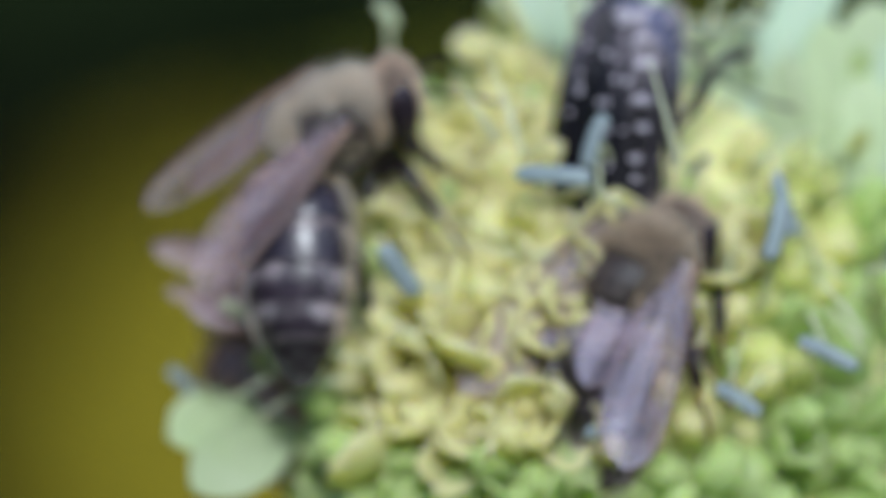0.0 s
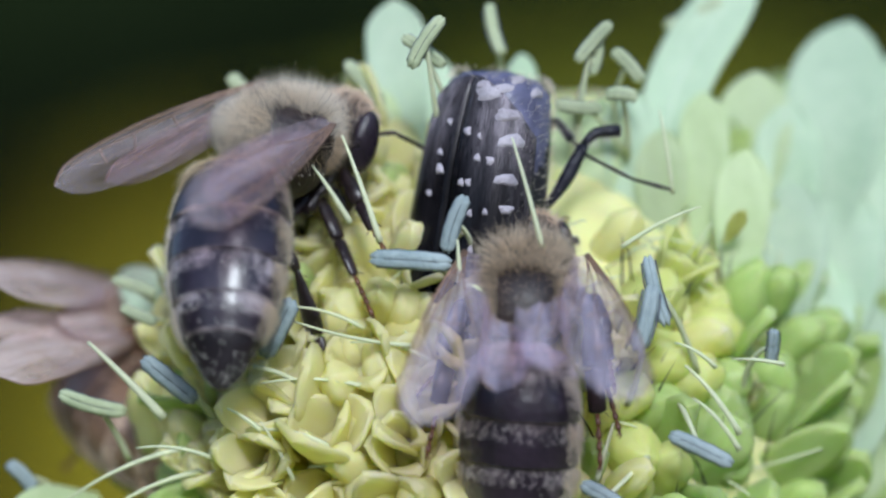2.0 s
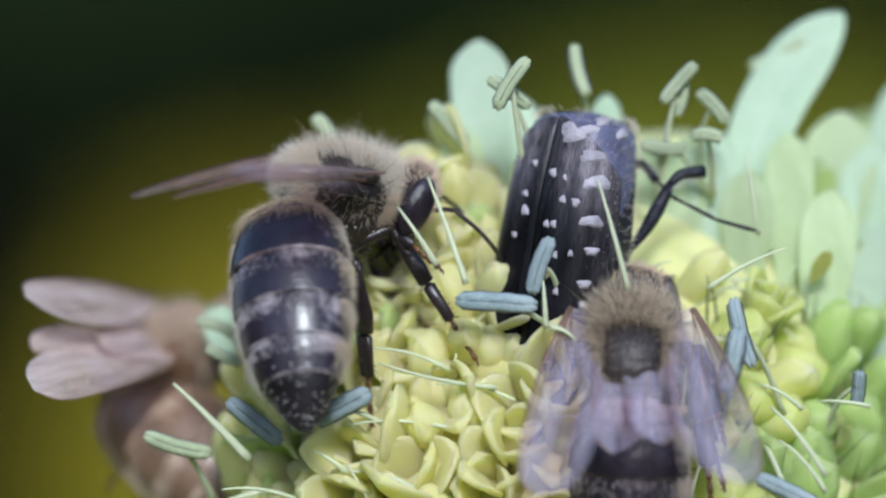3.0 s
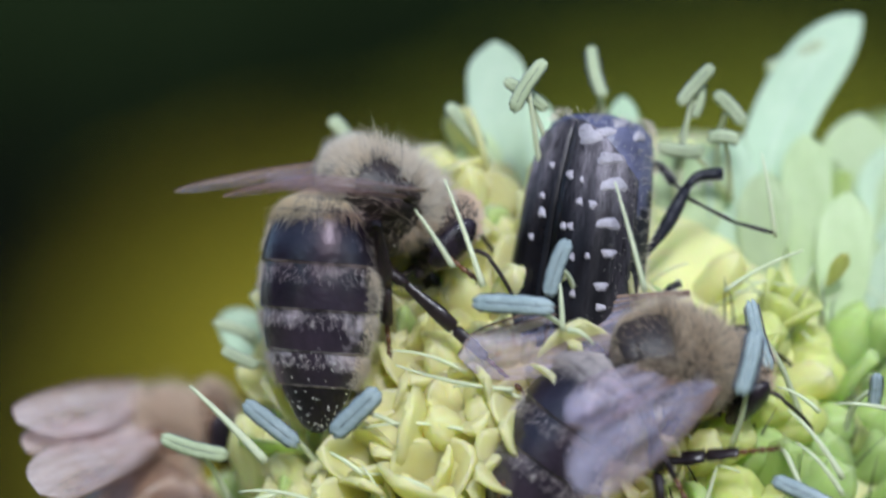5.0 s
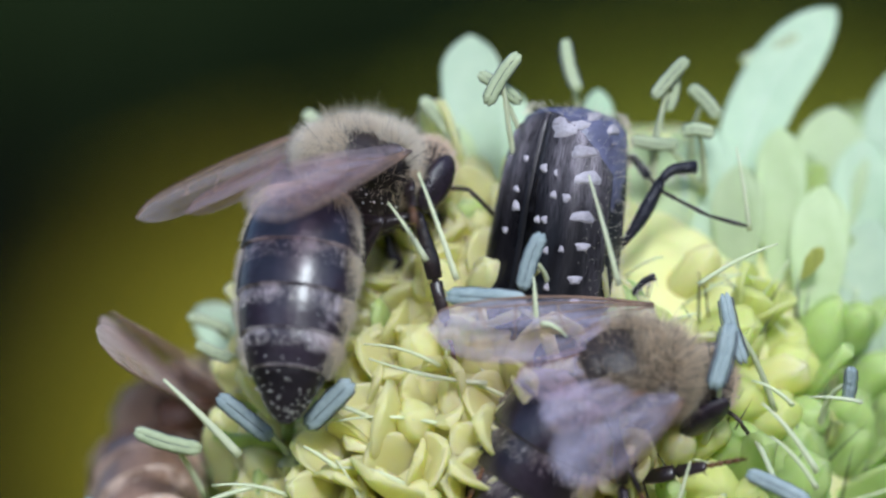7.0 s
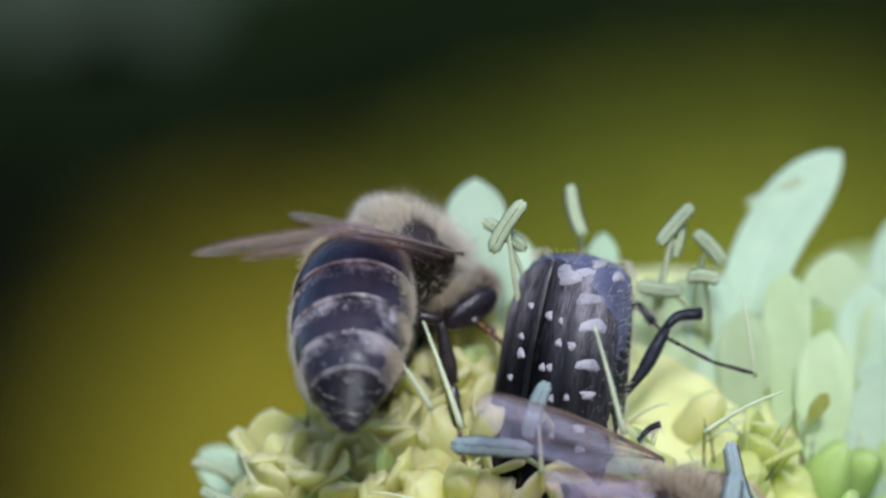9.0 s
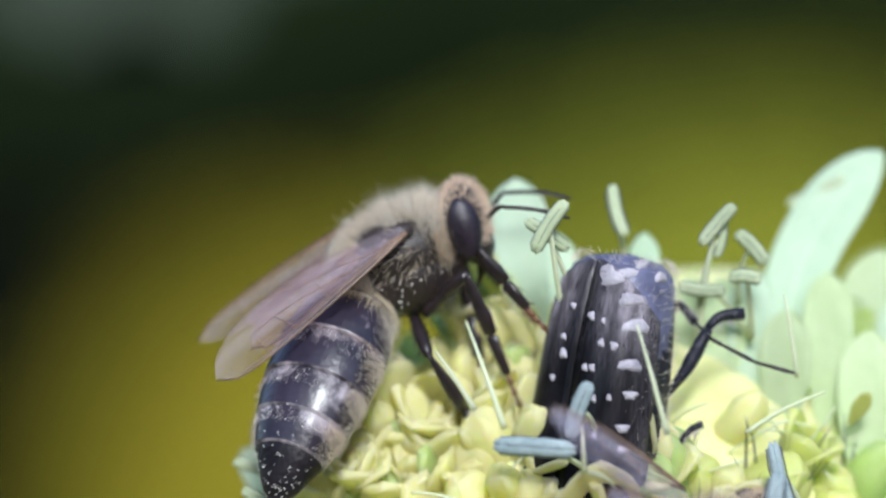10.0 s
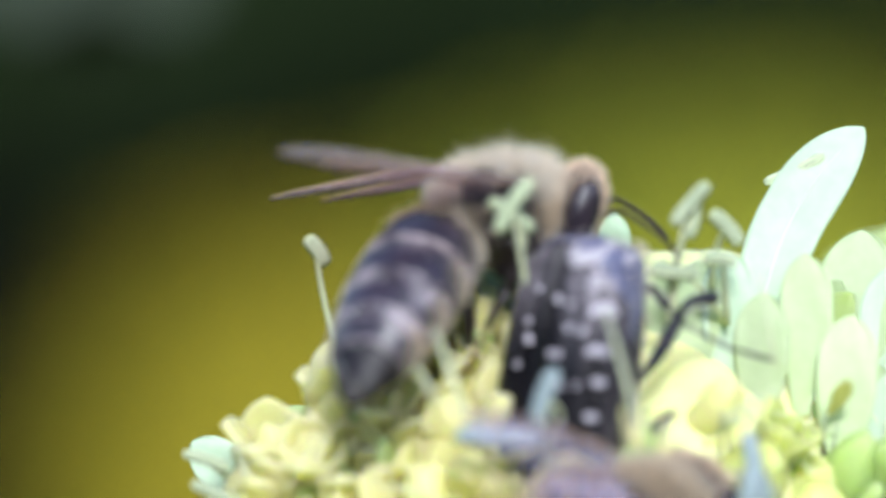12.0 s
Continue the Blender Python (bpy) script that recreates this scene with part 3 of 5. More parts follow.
# ---- the spotted beetle, head down in the florets ----
def beetle_shape(q, a):
    """A point of the body in the beetle's own axes: q from 0 (shoulder, below) to 1 (tail, above), a round the body, 90 degrees on the back."""
    half = 2.5 * (1 - 0.06 * (1 - q) ** 2 - 0.30 * max(0, q - 0.35) ** 1.5 * 1.6)
    deep = 2.1 * (1 - 0.30 * max(0, q - 0.6) ** 1.5 * 2.5)
    c, s = math.cos(a), math.sin(a)
    p = 0.72
    x = half * math.copysign(abs(c) ** p, c)
    y = deep * math.copysign(abs(s) ** p, s) * (0.8 if s < 0 else 1.0)
    cap = 1.0
    if q > 0.91:
        cap = math.sqrt(max(0.0, 1 - ((q - 0.91) / 0.09) ** 2)) * 0.24 + 0.76
    if q < 0.12:
        cap = 0.7 + 0.3 * math.sqrt(max(0, 1 - ((0.12 - q) / 0.12) ** 2))
    return Vector((x * cap, y * cap, q * 9.6))


def build_beetle():
    rng = random.Random(3)
    beetle = thing("spotted_beetle", "glossy black beetle with white spots, head down among the pale florets", "beetle",
                   place=Matrix.Translation(at(4.15, 0.5, -4.1)))
    # back turned towards the viewer and to one side, the tail leaning over
    stand = Matrix.Translation((0.35, 0, 0)) @ pose(0, 0, 0, -4, 9, 0) @ pose(0, 0, 0, 0, 0, 142)
    body = bmesh.new()
    n, sides = 24, 40
    rings = [[body.verts.new(stand @ (beetle_shape(i / n, k * math.tau / sides) * 0.985)) for k in range(sides)] for i in range(n + 1)]
    for lo, hi in zip(rings, rings[1:]):
        for k in range(sides):
            body.faces.new((lo[k], lo[(k + 1) % sides], hi[(k + 1) % sides], hi[k])).material_index = 0 if lo is rings[n - 1] or rings.index(lo) > n * 0.72 + 2.5 * math.sin(k * 0.9) else 1
    body.faces.new(rings[0][::-1])
    top = body.verts.new(stand @ Vector((0, -0.1, 9.75)))
    for k in range(sides):
        body.faces.new((rings[-1][k], rings[-1][(k + 1) % sides], top))
    from_body = body.copy()
    bvh_source = from_body
    part("body", body, [BLUEBLACK, LEGBLACK], beetle, "blue-black hairy abdomen and tail plate")
    pronotum = bmesh.new()
    ball(pronotum, stand @ Vector((0, -1.0, -0.6)), (1.9, 1.6, 1.5), u=28, v=16)
    part("pronotum", pronotum, CASE, beetle)
    for s in (1, -1):
        case = bmesh.new()
        lane = case.verts.layers.float_vector.new("lanes")
        bloom = case.verts.layers.float.new("bloom")
        m, w = 22, 20
        shells = []
        for lift in (1.035, 0.99):
            grid = []
            for i in range(m + 1):
                q = -0.02 + 0.985 * i / m
                row = []
                for j in range(w + 1):
                    a = math.pi / 2 + s * (0.003 + (0.47 * math.pi) * j / w)
                    if i > m - 8:
                        q2 = q - 0.026 * (i - m + 8) * (j / w) ** 1.3
                    else:
                        q2 = q
                    rear = 0.18 + 0.82 * max(0.0, min(1.0, (q - 0.45) / 0.4)) ** 1.5
                    ridge = 1 + rear * (0.05 * math.exp(-((j - 9) / 1.6) ** 2) + 0.03 * math.exp(-((j - 14) / 1.4) ** 2) + 0.02 * math.exp(-((j - 4) / 1.2) ** 2))
                    p = beetle_shape(max(0, min(0.97, q2)), a)
                    p.x, p.y = p.x * lift * ridge, p.y * lift * ridge
                    if q2 < 0:
                        p.z = q2 * 9.6
                    v = case.verts.new(stand @ p)
                    v[lane] = (j / w * 9.0, 0.0, q * 3.0)
                    # weight of the painted sheen, strongest on the ridges
                    worn_or_sheen = max(math.exp(-((j - 9) / 2.4) ** 2), 0.8 * math.exp(-((j - 14) / 2.0) ** 2), 0.6 * math.exp(-((j - 4) / 1.5) ** 2))
                    v[bloom] = 1.7 * worn_or_sheen * max(0.0, rear - 0.15) + 0.5 * max(0.0, rear - 0.4) + 0.35 * max(0.0, (j - 13) / 7)
                    row.append(v)
                grid.append(row)
            shells.append(grid)
        outer, inner = shells
        for i in range(m):
            for j in range(w):
                case.faces.new((outer[i][j], outer[i][j + 1], outer[i + 1][j + 1], outer[i + 1][j]))
                case.faces.new((inner[i][j], inner[i + 1][j], inner[i + 1][j + 1], inner[i][j + 1]))
        for i in range(m):
            for j in (0, w):
                case.faces.new((outer[i][j], outer[i + 1][j], inner[i + 1][j], inner[i][j]))
        for j in range(w):
            for i in (0, m):
                case.faces.new((outer[i][j], outer[i][j + 1], inner[i][j + 1], inner[i][j]))
        bmesh.ops.recalc_face_normals(case, faces=case.faces)
        tmp = case.copy()
        me = bpy.data.meshes.new("join")
        tmp.to_mesh(me)
        tmp.free()
        bvh_source.from_mesh(me)
        bpy.data.meshes.remove(me)
        part("wing_case", case, CASE, beetle, "ribbed glossy black wing case")
    from mathutils.bvhtree import BVHTree
    bvh_source.normal_update()
    skin = BVHTree.FromBMesh(bvh_source)
    bvh_source.free()

    def spot(x, z, w, h, turn=0):
        """A white scale patch on the skin at x, z beside the beetle's foot point, w wide and h high."""
        bm = bmesh.new()
        rings, sides = [], 14
        ph = rng.uniform(0, 6)
        for k in range(4):
            ring = []
            for j in range(sides):
                a = j * math.tau / sides
                wob = 1 + 0.16 * math.sin(a * 3 + ph) + 0.09 * math.sin(a * 5 + ph * 2)
                u, v = math.cos(a), math.sin(a)
                u, v = math.copysign(abs(u) ** 0.7, u) * w / 2, math.copysign(abs(v) ** 0.7, v) * h / 2
                kk = k / 3 * wob
                dx, dz = u * math.cos(turn) - v * math.sin(turn), u * math.sin(turn) + v * math.cos(turn)
                hit, nrm, _, _ = skin.ray_cast(Vector((x + dx * kk, -30, z + dz * kk)), Vector((0, 1, 0)))
                if hit is None:
                    continue
                if nrm.y > 0:
                    nrm = -nrm
                ring.append(bm.verts.new(hit + nrm * (0.1 if k < 3 else 0.0)))
            rings.append(ring)
        if any(len(g) != sides for g in rings):
            bm.free()
            if w > 0.12:
                spot(x - 0.04, z - 0.08, w * 0.9, h * 0.9, turn)
            return
        for lo, hi in zip(rings, rings[1:]):
            for j in range(sides):
                bm.faces.new((lo[j], lo[(j + 1) % sides], hi[(j + 1) % sides], hi[j]))
        bmesh.ops.remove_doubles(bm, verts=bm.verts, dist=0.002)
        part("white_spot", bm, SPOT, beetle, "chalk-white scale spot")

    spot(1.43, 8.75, 1.38, 0.50, 0.25)
    spot(1.08, 8.97, 0.54, 0.38, -0.3)
    spot(1.97, 7.87, 1.04, 0.46, 0)
    spot(2.08, 6.89, 1.00, 0.50, 0)
    spot(1.87, 5.47, 0.88, 0.42, -0.1)
    spot(1.87, 4.39, 0.54, 0.31, 0)
    spot(1.58, 3.18, 0.50, 0.31, 0)
    spot(2.37, 9.27, 0.67, 0.33, 0.2)
    spot(3.12, 8.85, 0.58, 0.46, 0)
    spot(0.47, 7.29, 0.25, 0.33, 0)
    spot(-0.55, 5.89, 0.25, 0.38, 0)
    spot(0.81, 6.29, 0.23, 0.29, 0)
    spot(1.27, 6.18, 0.29, 0.33, 0)
    spot(0.22, 5.39, 0.19, 0.29, 0)
    spot(0.47, 5.39, 0.21, 0.29, 0)
    spot(1.08, 4.29, 0.19, 0.25, 0)
    spot(0.52, 4.25, 0.19, 0.29, 0)
    spot(0.54, 2.91, 0.21, 0.29, 0)
    spot(-0.94, 5.02, 0.15, 0.25, 0)
    spot(0.91, 7.10, 0.10, 0.25, 0)
    spot(-0.53, 6.52, 0.17, 0.25, 0)
    spot(1.56, 2.41, 0.38, 0.25, 0)
    spot(-0.17, 7.66, 0.17, 0.25, 0)
    # bristly hairs on the tail and the flank
    fur = bmesh.new()
    for _ in range(1500):
        q, a = rng.uniform(0.05, 1.0), rng.gauss(-0.35, 0.5)
        if rng.random() < 0.35:
            q, a = rng.uniform(0.95, 1.0), rng.uniform(0, math.tau)
        p = stand @ beetle_shape(q, math.pi - a)
        o = stand @ Vector((0, 0, min(q * 9.6, 9.0)))
        d = (p - o).normalized() + Vector([rng.gauss(0, 0.3) for _ in range(3)])
        hair(fur, p, d + Vector((0, 0, 0.4)), rng.uniform(0.14, 0.34), 0.007)
    part("hairs", fur, BUFF, beetle, "short pale hairs", kind="stuff")
    legs = (
        (((3.0, 0.0, 4.0), (4.0, 0, 5.2), (4.83, 0, 6.83)), (0.16, 0.27, 0.2), ((4.83, 0, 6.83), (5.2, 0.1, 7.3), (6.15, 0.3, 7.35)), (0.16, 0.24, 0.22),
         ((4.6, 0.4, 6.6), (5.35, 0.3, 6.2), (6.6, 0.2, 5.55), (8.05, 0.2, 5.15)), 0.085),
        (((3.0, 0.8, 7.2), (3.4, 0.8, 7.6), (3.85, 0.9, 7.7)), (0.12, 0.2, 0.15), ((3.85, 0.9, 7.7), (4.1, 1.0, 7.4), (4.4, 1.0, 7.0)), (0.14, 0.18, 0.1),
         ((4.4, 0.8, 7.0), (4.6, 0.7, 6.8), (4.8, 0.7, 6.5)), 0.07),
        (((2.9, -0.2, 1.6), (3.3, -0.4, 2.2), (3.8, -0.5, 2.66)), (0.12, 0.17, 0.12), ((3.8, -0.5, 2.66), (4.1, -0.6, 3.1), (4.58, -0.7, 3.3)), (0.1, 0.13, 0.09),
         ((3.8, -0.5, 2.66), (3.6, -0.6, 2.4), (3.5, -0.7, 2.1)), 0.06),
    )
    for femur, fr, tibia, tr, foot, r in legs:
        bm = bmesh.new()
        tube(bm, bezier(femur[0], femur[1], femur[1], femur[2], 8), [fr[0] * 0.7 + (fr[1] - fr[0] * 0.7) * math.sin(math.pi * (k / 8) ** 1.6 * 0.85) for k in range(9)], 10)
        leg = part("leg", bm, LEGBLACK, beetle)
        bm = bmesh.new()
        for k in range(160):
            a, b = (femur, tibia)[k % 2][0], (femur, tibia)[k % 2][2]
            hair(bm, Vector(a).lerp(Vector(b), rng.random()), [rng.gauss(0, 1) for _ in range(3)], rng.uniform(0.3, 0.5), 0.012)
        part("hairs", bm, FELT, leg, "short grey hairs", kind="stuff")
        bm = bmesh.new()
        tube(bm, bezier(tibia[0], tibia[1], tibia[1], tibia[2], 8), [tr[0] + (tr[1] - tr[0]) * (k / 8) for k in range(9)], 10)
        part("tibia", bm, LEGBLACK, leg)
        bm = bmesh.new()
        line = [Vector(foot[0]).lerp(Vector(foot[1]), k / 4) for k in range(4)] + [Vector(p) for p in foot[1:]]
        for k in range(len(line) - 1):
            tube(bm, [line[k], line[k].lerp(line[k + 1], 0.75), line[k + 1]], [r * 0.65, r, r * 0.6], 8)
        part("tarsus", bm, LEG, leg)
    return beetle


# ---- the flower head ----
DOME, DOME_R, SLANT = Vector((9.6, 12.0, -13.0)), Vector((14.9, 12.0, 17.5)), 0.34  # the left side swings forward
HEART = Vector((-0.62, -0.6, 0.5)).normalized()  # where the youngest florets sit


def dome_point(n, lift=0.0):
    p = Vector((n.x * DOME_R.x, n.y * DOME_R.y, n.z * DOME_R.z))
    out = Vector((n.x / DOME_R.x - SLANT * n.y / DOME_R.y, n.y / DOME_R.y, n.z / DOME_R.z)).normalized()
    p.y += SLANT * p.x
    return DOME + p + out * lift, out


def dome_depth(x, z):
    k = 1 - ((x - DOME.x) / DOME_R.x) ** 2 - ((z - DOME.z) / DOME_R.z) ** 2
    return DOME.y + SLANT * (x - DOME.x) - DOME_R.y * math.sqrt(max(0.0, k))


def bud_mesh(rng, length, width, mats):
    """A closed floret: a bent, uneven egg of four lobes that meet in a furrowed tip."""
    bm = bmesh.new()
    n, sides, twist = 12, 20, rng.uniform(0, 3)
    bx, by, shift = rng.gauss(0, 0.25), rng.gauss(0, 0.25), Vector([rng.uniform(0, 50) for _ in range(3)])
    rings = []
    for i in range(n + 1):
        k = i / n
        rad = width * (0.45 + 0.55 * math.sin(math.pi * min(1, k * 0.78 + 0.1)) ** 0.8) * (1 if k < 0.75 else math.sqrt(max(0.02, 1 - ((k - 0.75) / 0.25) ** 2)))
        ring = []
        for q in range(sides):
            a = q * math.tau / sides
            furrow = abs(math.cos(2 * a + twist)) ** 4
            r = rad * (1 - 0.14 * k * furrow)
            v = Vector((math.cos(a) * r + bx * k * k * 1.5, math.sin(a) * r + by * k * k * 1.5, k * length - 0.16 * furrow * k ** 6))
            ring.append(bm.verts.new(v + Vector((math.cos(a), math.sin(a), 0)) * 0.26 * noise.noise(v * 0.8 + shift)))
        rings.append(ring)
    for lo, hi in zip(rings, rings[1:]):
        for q in range(sides):
            bm.faces.new((lo[q], lo[(q + 1) % sides], hi[(q + 1) % sides], hi[q]))
    bm.faces.new(rings[-1])
    return mesh_of("bud", bm, mats)


def skyline(x):
    """How high the florets of the head reach at x."""
    keys = ((-9, -8), (-7, -3.4), (-6, -1.8), (-4, -0.8), (-2, 0.8), (-0.5, 2.0), (0.5, 4.0), (2, 4.6), (7, 4.6), (11, 4.0), (14, 4.4), (18, 5.6), (30, 6))
    for (a, za), (b, zb) in zip(keys, keys[1:]):
        if x <= b:
            return za + (zb - za) * max(0.0, (x - a) / (b - a))
    return 6.0


def lobe(bm, base, way, up, length, width, cup=0.35, curl=0.5, thick=0.09, rib=None, n=15, w=8, wave=0.0, tipround=0.6, mat=0, bow=0.0, skew=0.0, neck=0.42):
    """A petal: a paddle that widens to a round tip, cupped and curled, with two faces and a rim. bow: sideways bend; skew: one shoulder longer than the other."""
    way, up = Vector(way).normalized(), Vector(up)
    side = way.cross(up).normalized()
    up = side.cross(way)
    faces = []
    for lift in (thick / 2, -thick / 2):
        grid = []
        for i in range(n + 1):
            k = math.sin(math.pi / 2 * i / n) ** 0.9
            half = width / 2 * (neck + (1 - neck) * math.sin(math.pi / 2 * min(1, k / 0.62)) ** 1.2)
            if k > tipround:
                half *= math.sqrt(max(0.0, 1 - ((k - tipround) / (1 - tipround)) ** 2.2)) * 0.98 + 0.02
            row = []
            ahead = (way * length + side * (bow * 4 * (1 - 2 * k))).normalized()
            across = ahead.cross(up).normalized()
            for j in range(w + 1):
                c = 2 * j / w - 1
                thin = 0.35 + 0.65 * (1 - c * c)
                y = cup * half * c * c + wave * math.sin(k * 9 + c * 4) * k * abs(c)
                along = way * (k * length) + ahead * (length * k * k * (skew * c * k - 0.05 * c * c) * 2 * half / width)
                row.append(bm.verts.new(Vector(base) + along + side * (bow * 4 * k * (1 - k)) + across * (c * half) + up * (y - curl * k * k * length * 0.3 + lift * thin)))
            grid.append(row)
        faces.append(grid)
    top, low = faces
    for i in range(n):
        for j in range(w):
            bm.faces.new((top[i][j], top[i + 1][j], top[i + 1][j + 1], top[i][j + 1])).material_index = mat
            bm.faces.new((low[i][j], low[i][j + 1], low[i + 1][j + 1], low[i + 1][j])).material_index = mat
        for j in (0, w):
            bm.faces.new((top[i][j], low[i][j], low[i + 1][j], top[i + 1][j])).material_index = mat
    for j in range(w):
        bm.faces.new((top[n][j], top[n][j + 1], low[n][j + 1], low[n][j])).material_index = mat
    if rib is not None:
        line = [top[i][w // 2].co + up * 0.02 for i in range(int(n * 0.75))]
        tube(bm, line, [0.12 * (1 - i / len(line)) + 0.015 for i in range(len(line))], 6, rib, 0.5)


def floret_mesh(rng, length, count, size, spread, mat):
    """An open corolla: a short funnel with round thick lobes that spread unevenly. spread: radians from the axis."""
    bm = bmesh.new()
    tube(bm, [(0, 0, 0), (0, 0, length * 0.45), (0, 0, length * 0.8), (0, 0, length * 0.9)], [0.5, 0.62, 0.85, 0.6], 10)
    first = rng.uniform(0, 6)
    for k in range(count):
        a = first + (k + rng.uniform(-0.15, 0.15)) * math.tau / count
        o, big = spread * rng.uniform(0.55, 1.35), size * rng.uniform(0.8, 1.25)
        radial = Vector((math.cos(a), math.sin(a), 0))
        way = Vector((0, 0, math.cos(o))) + radial * math.sin(o)
        inner = Vector((0, 0, math.sin(o))) - radial * math.cos(o)
        lobe(bm, radial * 0.5 + Vector((0, 0, length * 0.8)), way, inner, big, big * rng.uniform(0.8, 1.05), rng.uniform(0.2, 0.45), rng.uniform(-0.5, 0.5), 0.4, n=8, w=6, wave=0.08, tipround=0.4, neck=0.6)
    bmesh.ops.recalc_face_normals(bm, faces=bm.faces)
    return mesh_of("floret", bm, mat)


def build_flower():
    rng = random.Random(11)
    flower = thing("flower_head", "pale yellow-green domed flower head with grey-green stamens in full bloom", "flower", place=Matrix.Translation(at(0, 0, 0)))
    bm = bmesh.new()
    for v in ball(bm, DOME, [r + 0.5 for r in DOME_R], u=48, v=32):
        v.co.y += SLANT * (v.co.x - DOME.x)
    part("receptacle", bm, RECEPTACLE, flower)
    bm = bmesh.new()
    tube(bm, [(8, 15, -26), (7, 16, -80), (10, 18, -400), (16, 24, -1000)], [2.6, 2.0, 2.4, 3.2], 14)
    part("stem", bm, STEM, flower)
    kinds = {}
    for mat, key in ((YELLOW, "y"), (LEMON, "m"), (GREEN, "g")):
        if key == "y":
            buds, opens = ((3.6, 0.95), (4.1, 0.8), (3.3, 1.15), (3.9, 0.85), (3.3, 1.05), (4.3, 0.75)), ((2.3, 4, 2.2, 0.35), (2.2, 3, 2.4, 0.3), (2.0, 4, 1.9, 0.5), (2.4, 3, 2.6, 0.45))
        elif key == "m":
            buds, opens = ((3.2, 1.15), (3.5, 1.0), (3.3, 1.2), (3.1, 1.05), (3.4, 1.25), (3.8, 0.95)), ((2.4, 4, 1.9, 0.2),)
        else:
            buds, opens = ((3.6, 1.15), (3.3, 1.0), (4.1, 1.0), (3.4, 1.25), (4.4, 0.9), (3.9, 1.1), (3.7, 1.05)), ()
        kinds[key] = [bud_mesh(rng, a, b, mat) for a, b in buds] + [floret_mesh(rng, a, b, c, d, mat) for a, b, c, d in opens]
        if key == "g":
            for size, wide in ((4.8, 2.2), (4.4, 2.0)):
                bm = bmesh.new()
                lobe(bm, (0, 0, 0), (0, 0, 1), (0, -1, 0), size, wide, rng.uniform(-0.1, 0.15), rng.uniform(-0.2, 0.2), 0.6, wave=0.06, tipround=0.6)
                bmesh.ops.recalc_face_normals(bm, faces=bm.faces)
                kinds[key].append(mesh_of("lobe", bm, mat))
    paddles = []
    for k in range(8):
        bm = bmesh.new()
        lobe(bm, (0, 0, 0), (1, 0, 0), (0, 0, 1), rng.uniform(4.6, 6.4), rng.uniform(1.9, 2.7), rng.uniform(0.1, 0.4), rng.uniform(-0.1, 0.4), 0.16, wave=0.08, tipround=0.68, bow=rng.uniform(-0.3, 0.3))
        bmesh.ops.recalc_face_normals(bm, faces=bm.faces)
        paddles.append(mesh_of("petal", bm, [LIME, LIME, GREEN, MINT][k % 4]))
    golden = math.pi * (3 - math.sqrt(5))
    total, rest = 1600, bmesh.new()
    for i in range(total):
        z = 1 - 2 * (i + 0.5) / total
        s = math.sqrt(1 - z * z)
        n = Vector((s * math.cos(i * golden), z, s * math.sin(i * golden))).normalized()
        if n.y > 0.5 or n.z < -0.8:
            continue
        p, out = dome_point(n, rng.uniform(-1.6, -1.2))
        away = math.acos(max(-1, min(1, n.dot(HEART))))
        outer = n.x > -0.36 and n.z > 0.64 or n.x > 0.12 and n.z > 0.56 or n.x > 0.62 or away > 1.95
        where = out + Vector((0, -0.05, 0.08 if away < 0.8 else 0.3)) + Vector([rng.gauss(0, 0.16) for _ in range(3)])
        if outer:
            if rng.random() < (0.5 if n.x > 0.12 else 0.62):
                continue
            way = (out * 0.7 + Vector((0.05 + rng.gauss(0, 0.16), 0.0, 0.9 if n.z > -0.2 else 0.5))).normalized()
            name, mesh, m = "petal", rng.choice(paddles), basis(way, -out * 0.2 + Vector((rng.gauss(-0.2, 0.3), -0.9, 0.25)), p * MM)
            reach = 5.5 + (rng.uniform(0, 1.6) if n.x < 0.3 else 0)
        else:
            way, tone = where.normalized(), away + rng.gauss(0, 0.12)
            key = "y" if tone < 0.74 else "m" if tone < 0.98 else "g"
            name, mesh = "floret", rng.choice(kinds[key])
            m = basis(where, (0.3, 0.2, 1), p * MM) @ pose(0, 0, 0, 0, 90, 0) @ pose(0, 0, 0, 0, 0, rng.uniform(0, 360)) @ Matrix.Diagonal((rng.uniform(0.85, 1.1), rng.uniform(0.85, 1.1), rng.uniform(0.9, 1.2), 1))
            reach = 3.6
        tip = p + way * reach
        if tip.z * 187 / (187 + tip.y) > skyline(tip.x) + 0.3:
            continue
        if n.y < -0.38 and n.z > 0.02:
            part(name, mesh, None, flower, "", m)
        else:
            first = len(rest.verts)
            rest.from_mesh(mesh)
            rest.verts.ensure_lookup_table()
            back = Matrix.Diagonal((1 / MM, 1 / MM, 1 / MM, 1)) @ m
            for v in rest.verts[first:]:
                v.co = back @ v.co
    part("outer_rim", rest, GREEN, flower, "pale green florets of the turned-away rim", kind="stuff")

    def petal(base, tip, width, depth, lean, curl=0.4, mat=None, cup=0.2, wave=0.1, bow=0.0, skew=0.0, rib=None, blunt=0.72):
        """A large petal of the rim, from base to tip."""
        sunk = max(depth, min(dome_depth(base[0], base[1]) + 0.3, depth + 4))
        a, b = Vector((base[0], min(sunk, depth + 2), base[1])), Vector((tip[0], depth + lean + 0.8, tip[1]))
        bm = bmesh.new()
        lobe(bm, a, b - a, (-0.15, -1, 0.2), (b - a).length, width, cup, curl, 0.16, rib, n=30, w=12, wave=wave, tipround=max(0.5, 1 - blunt * width / (b - a).length), bow=bow, skew=skew, neck=0.3)
        bmesh.ops.recalc_face_normals(bm, faces=bm.faces)
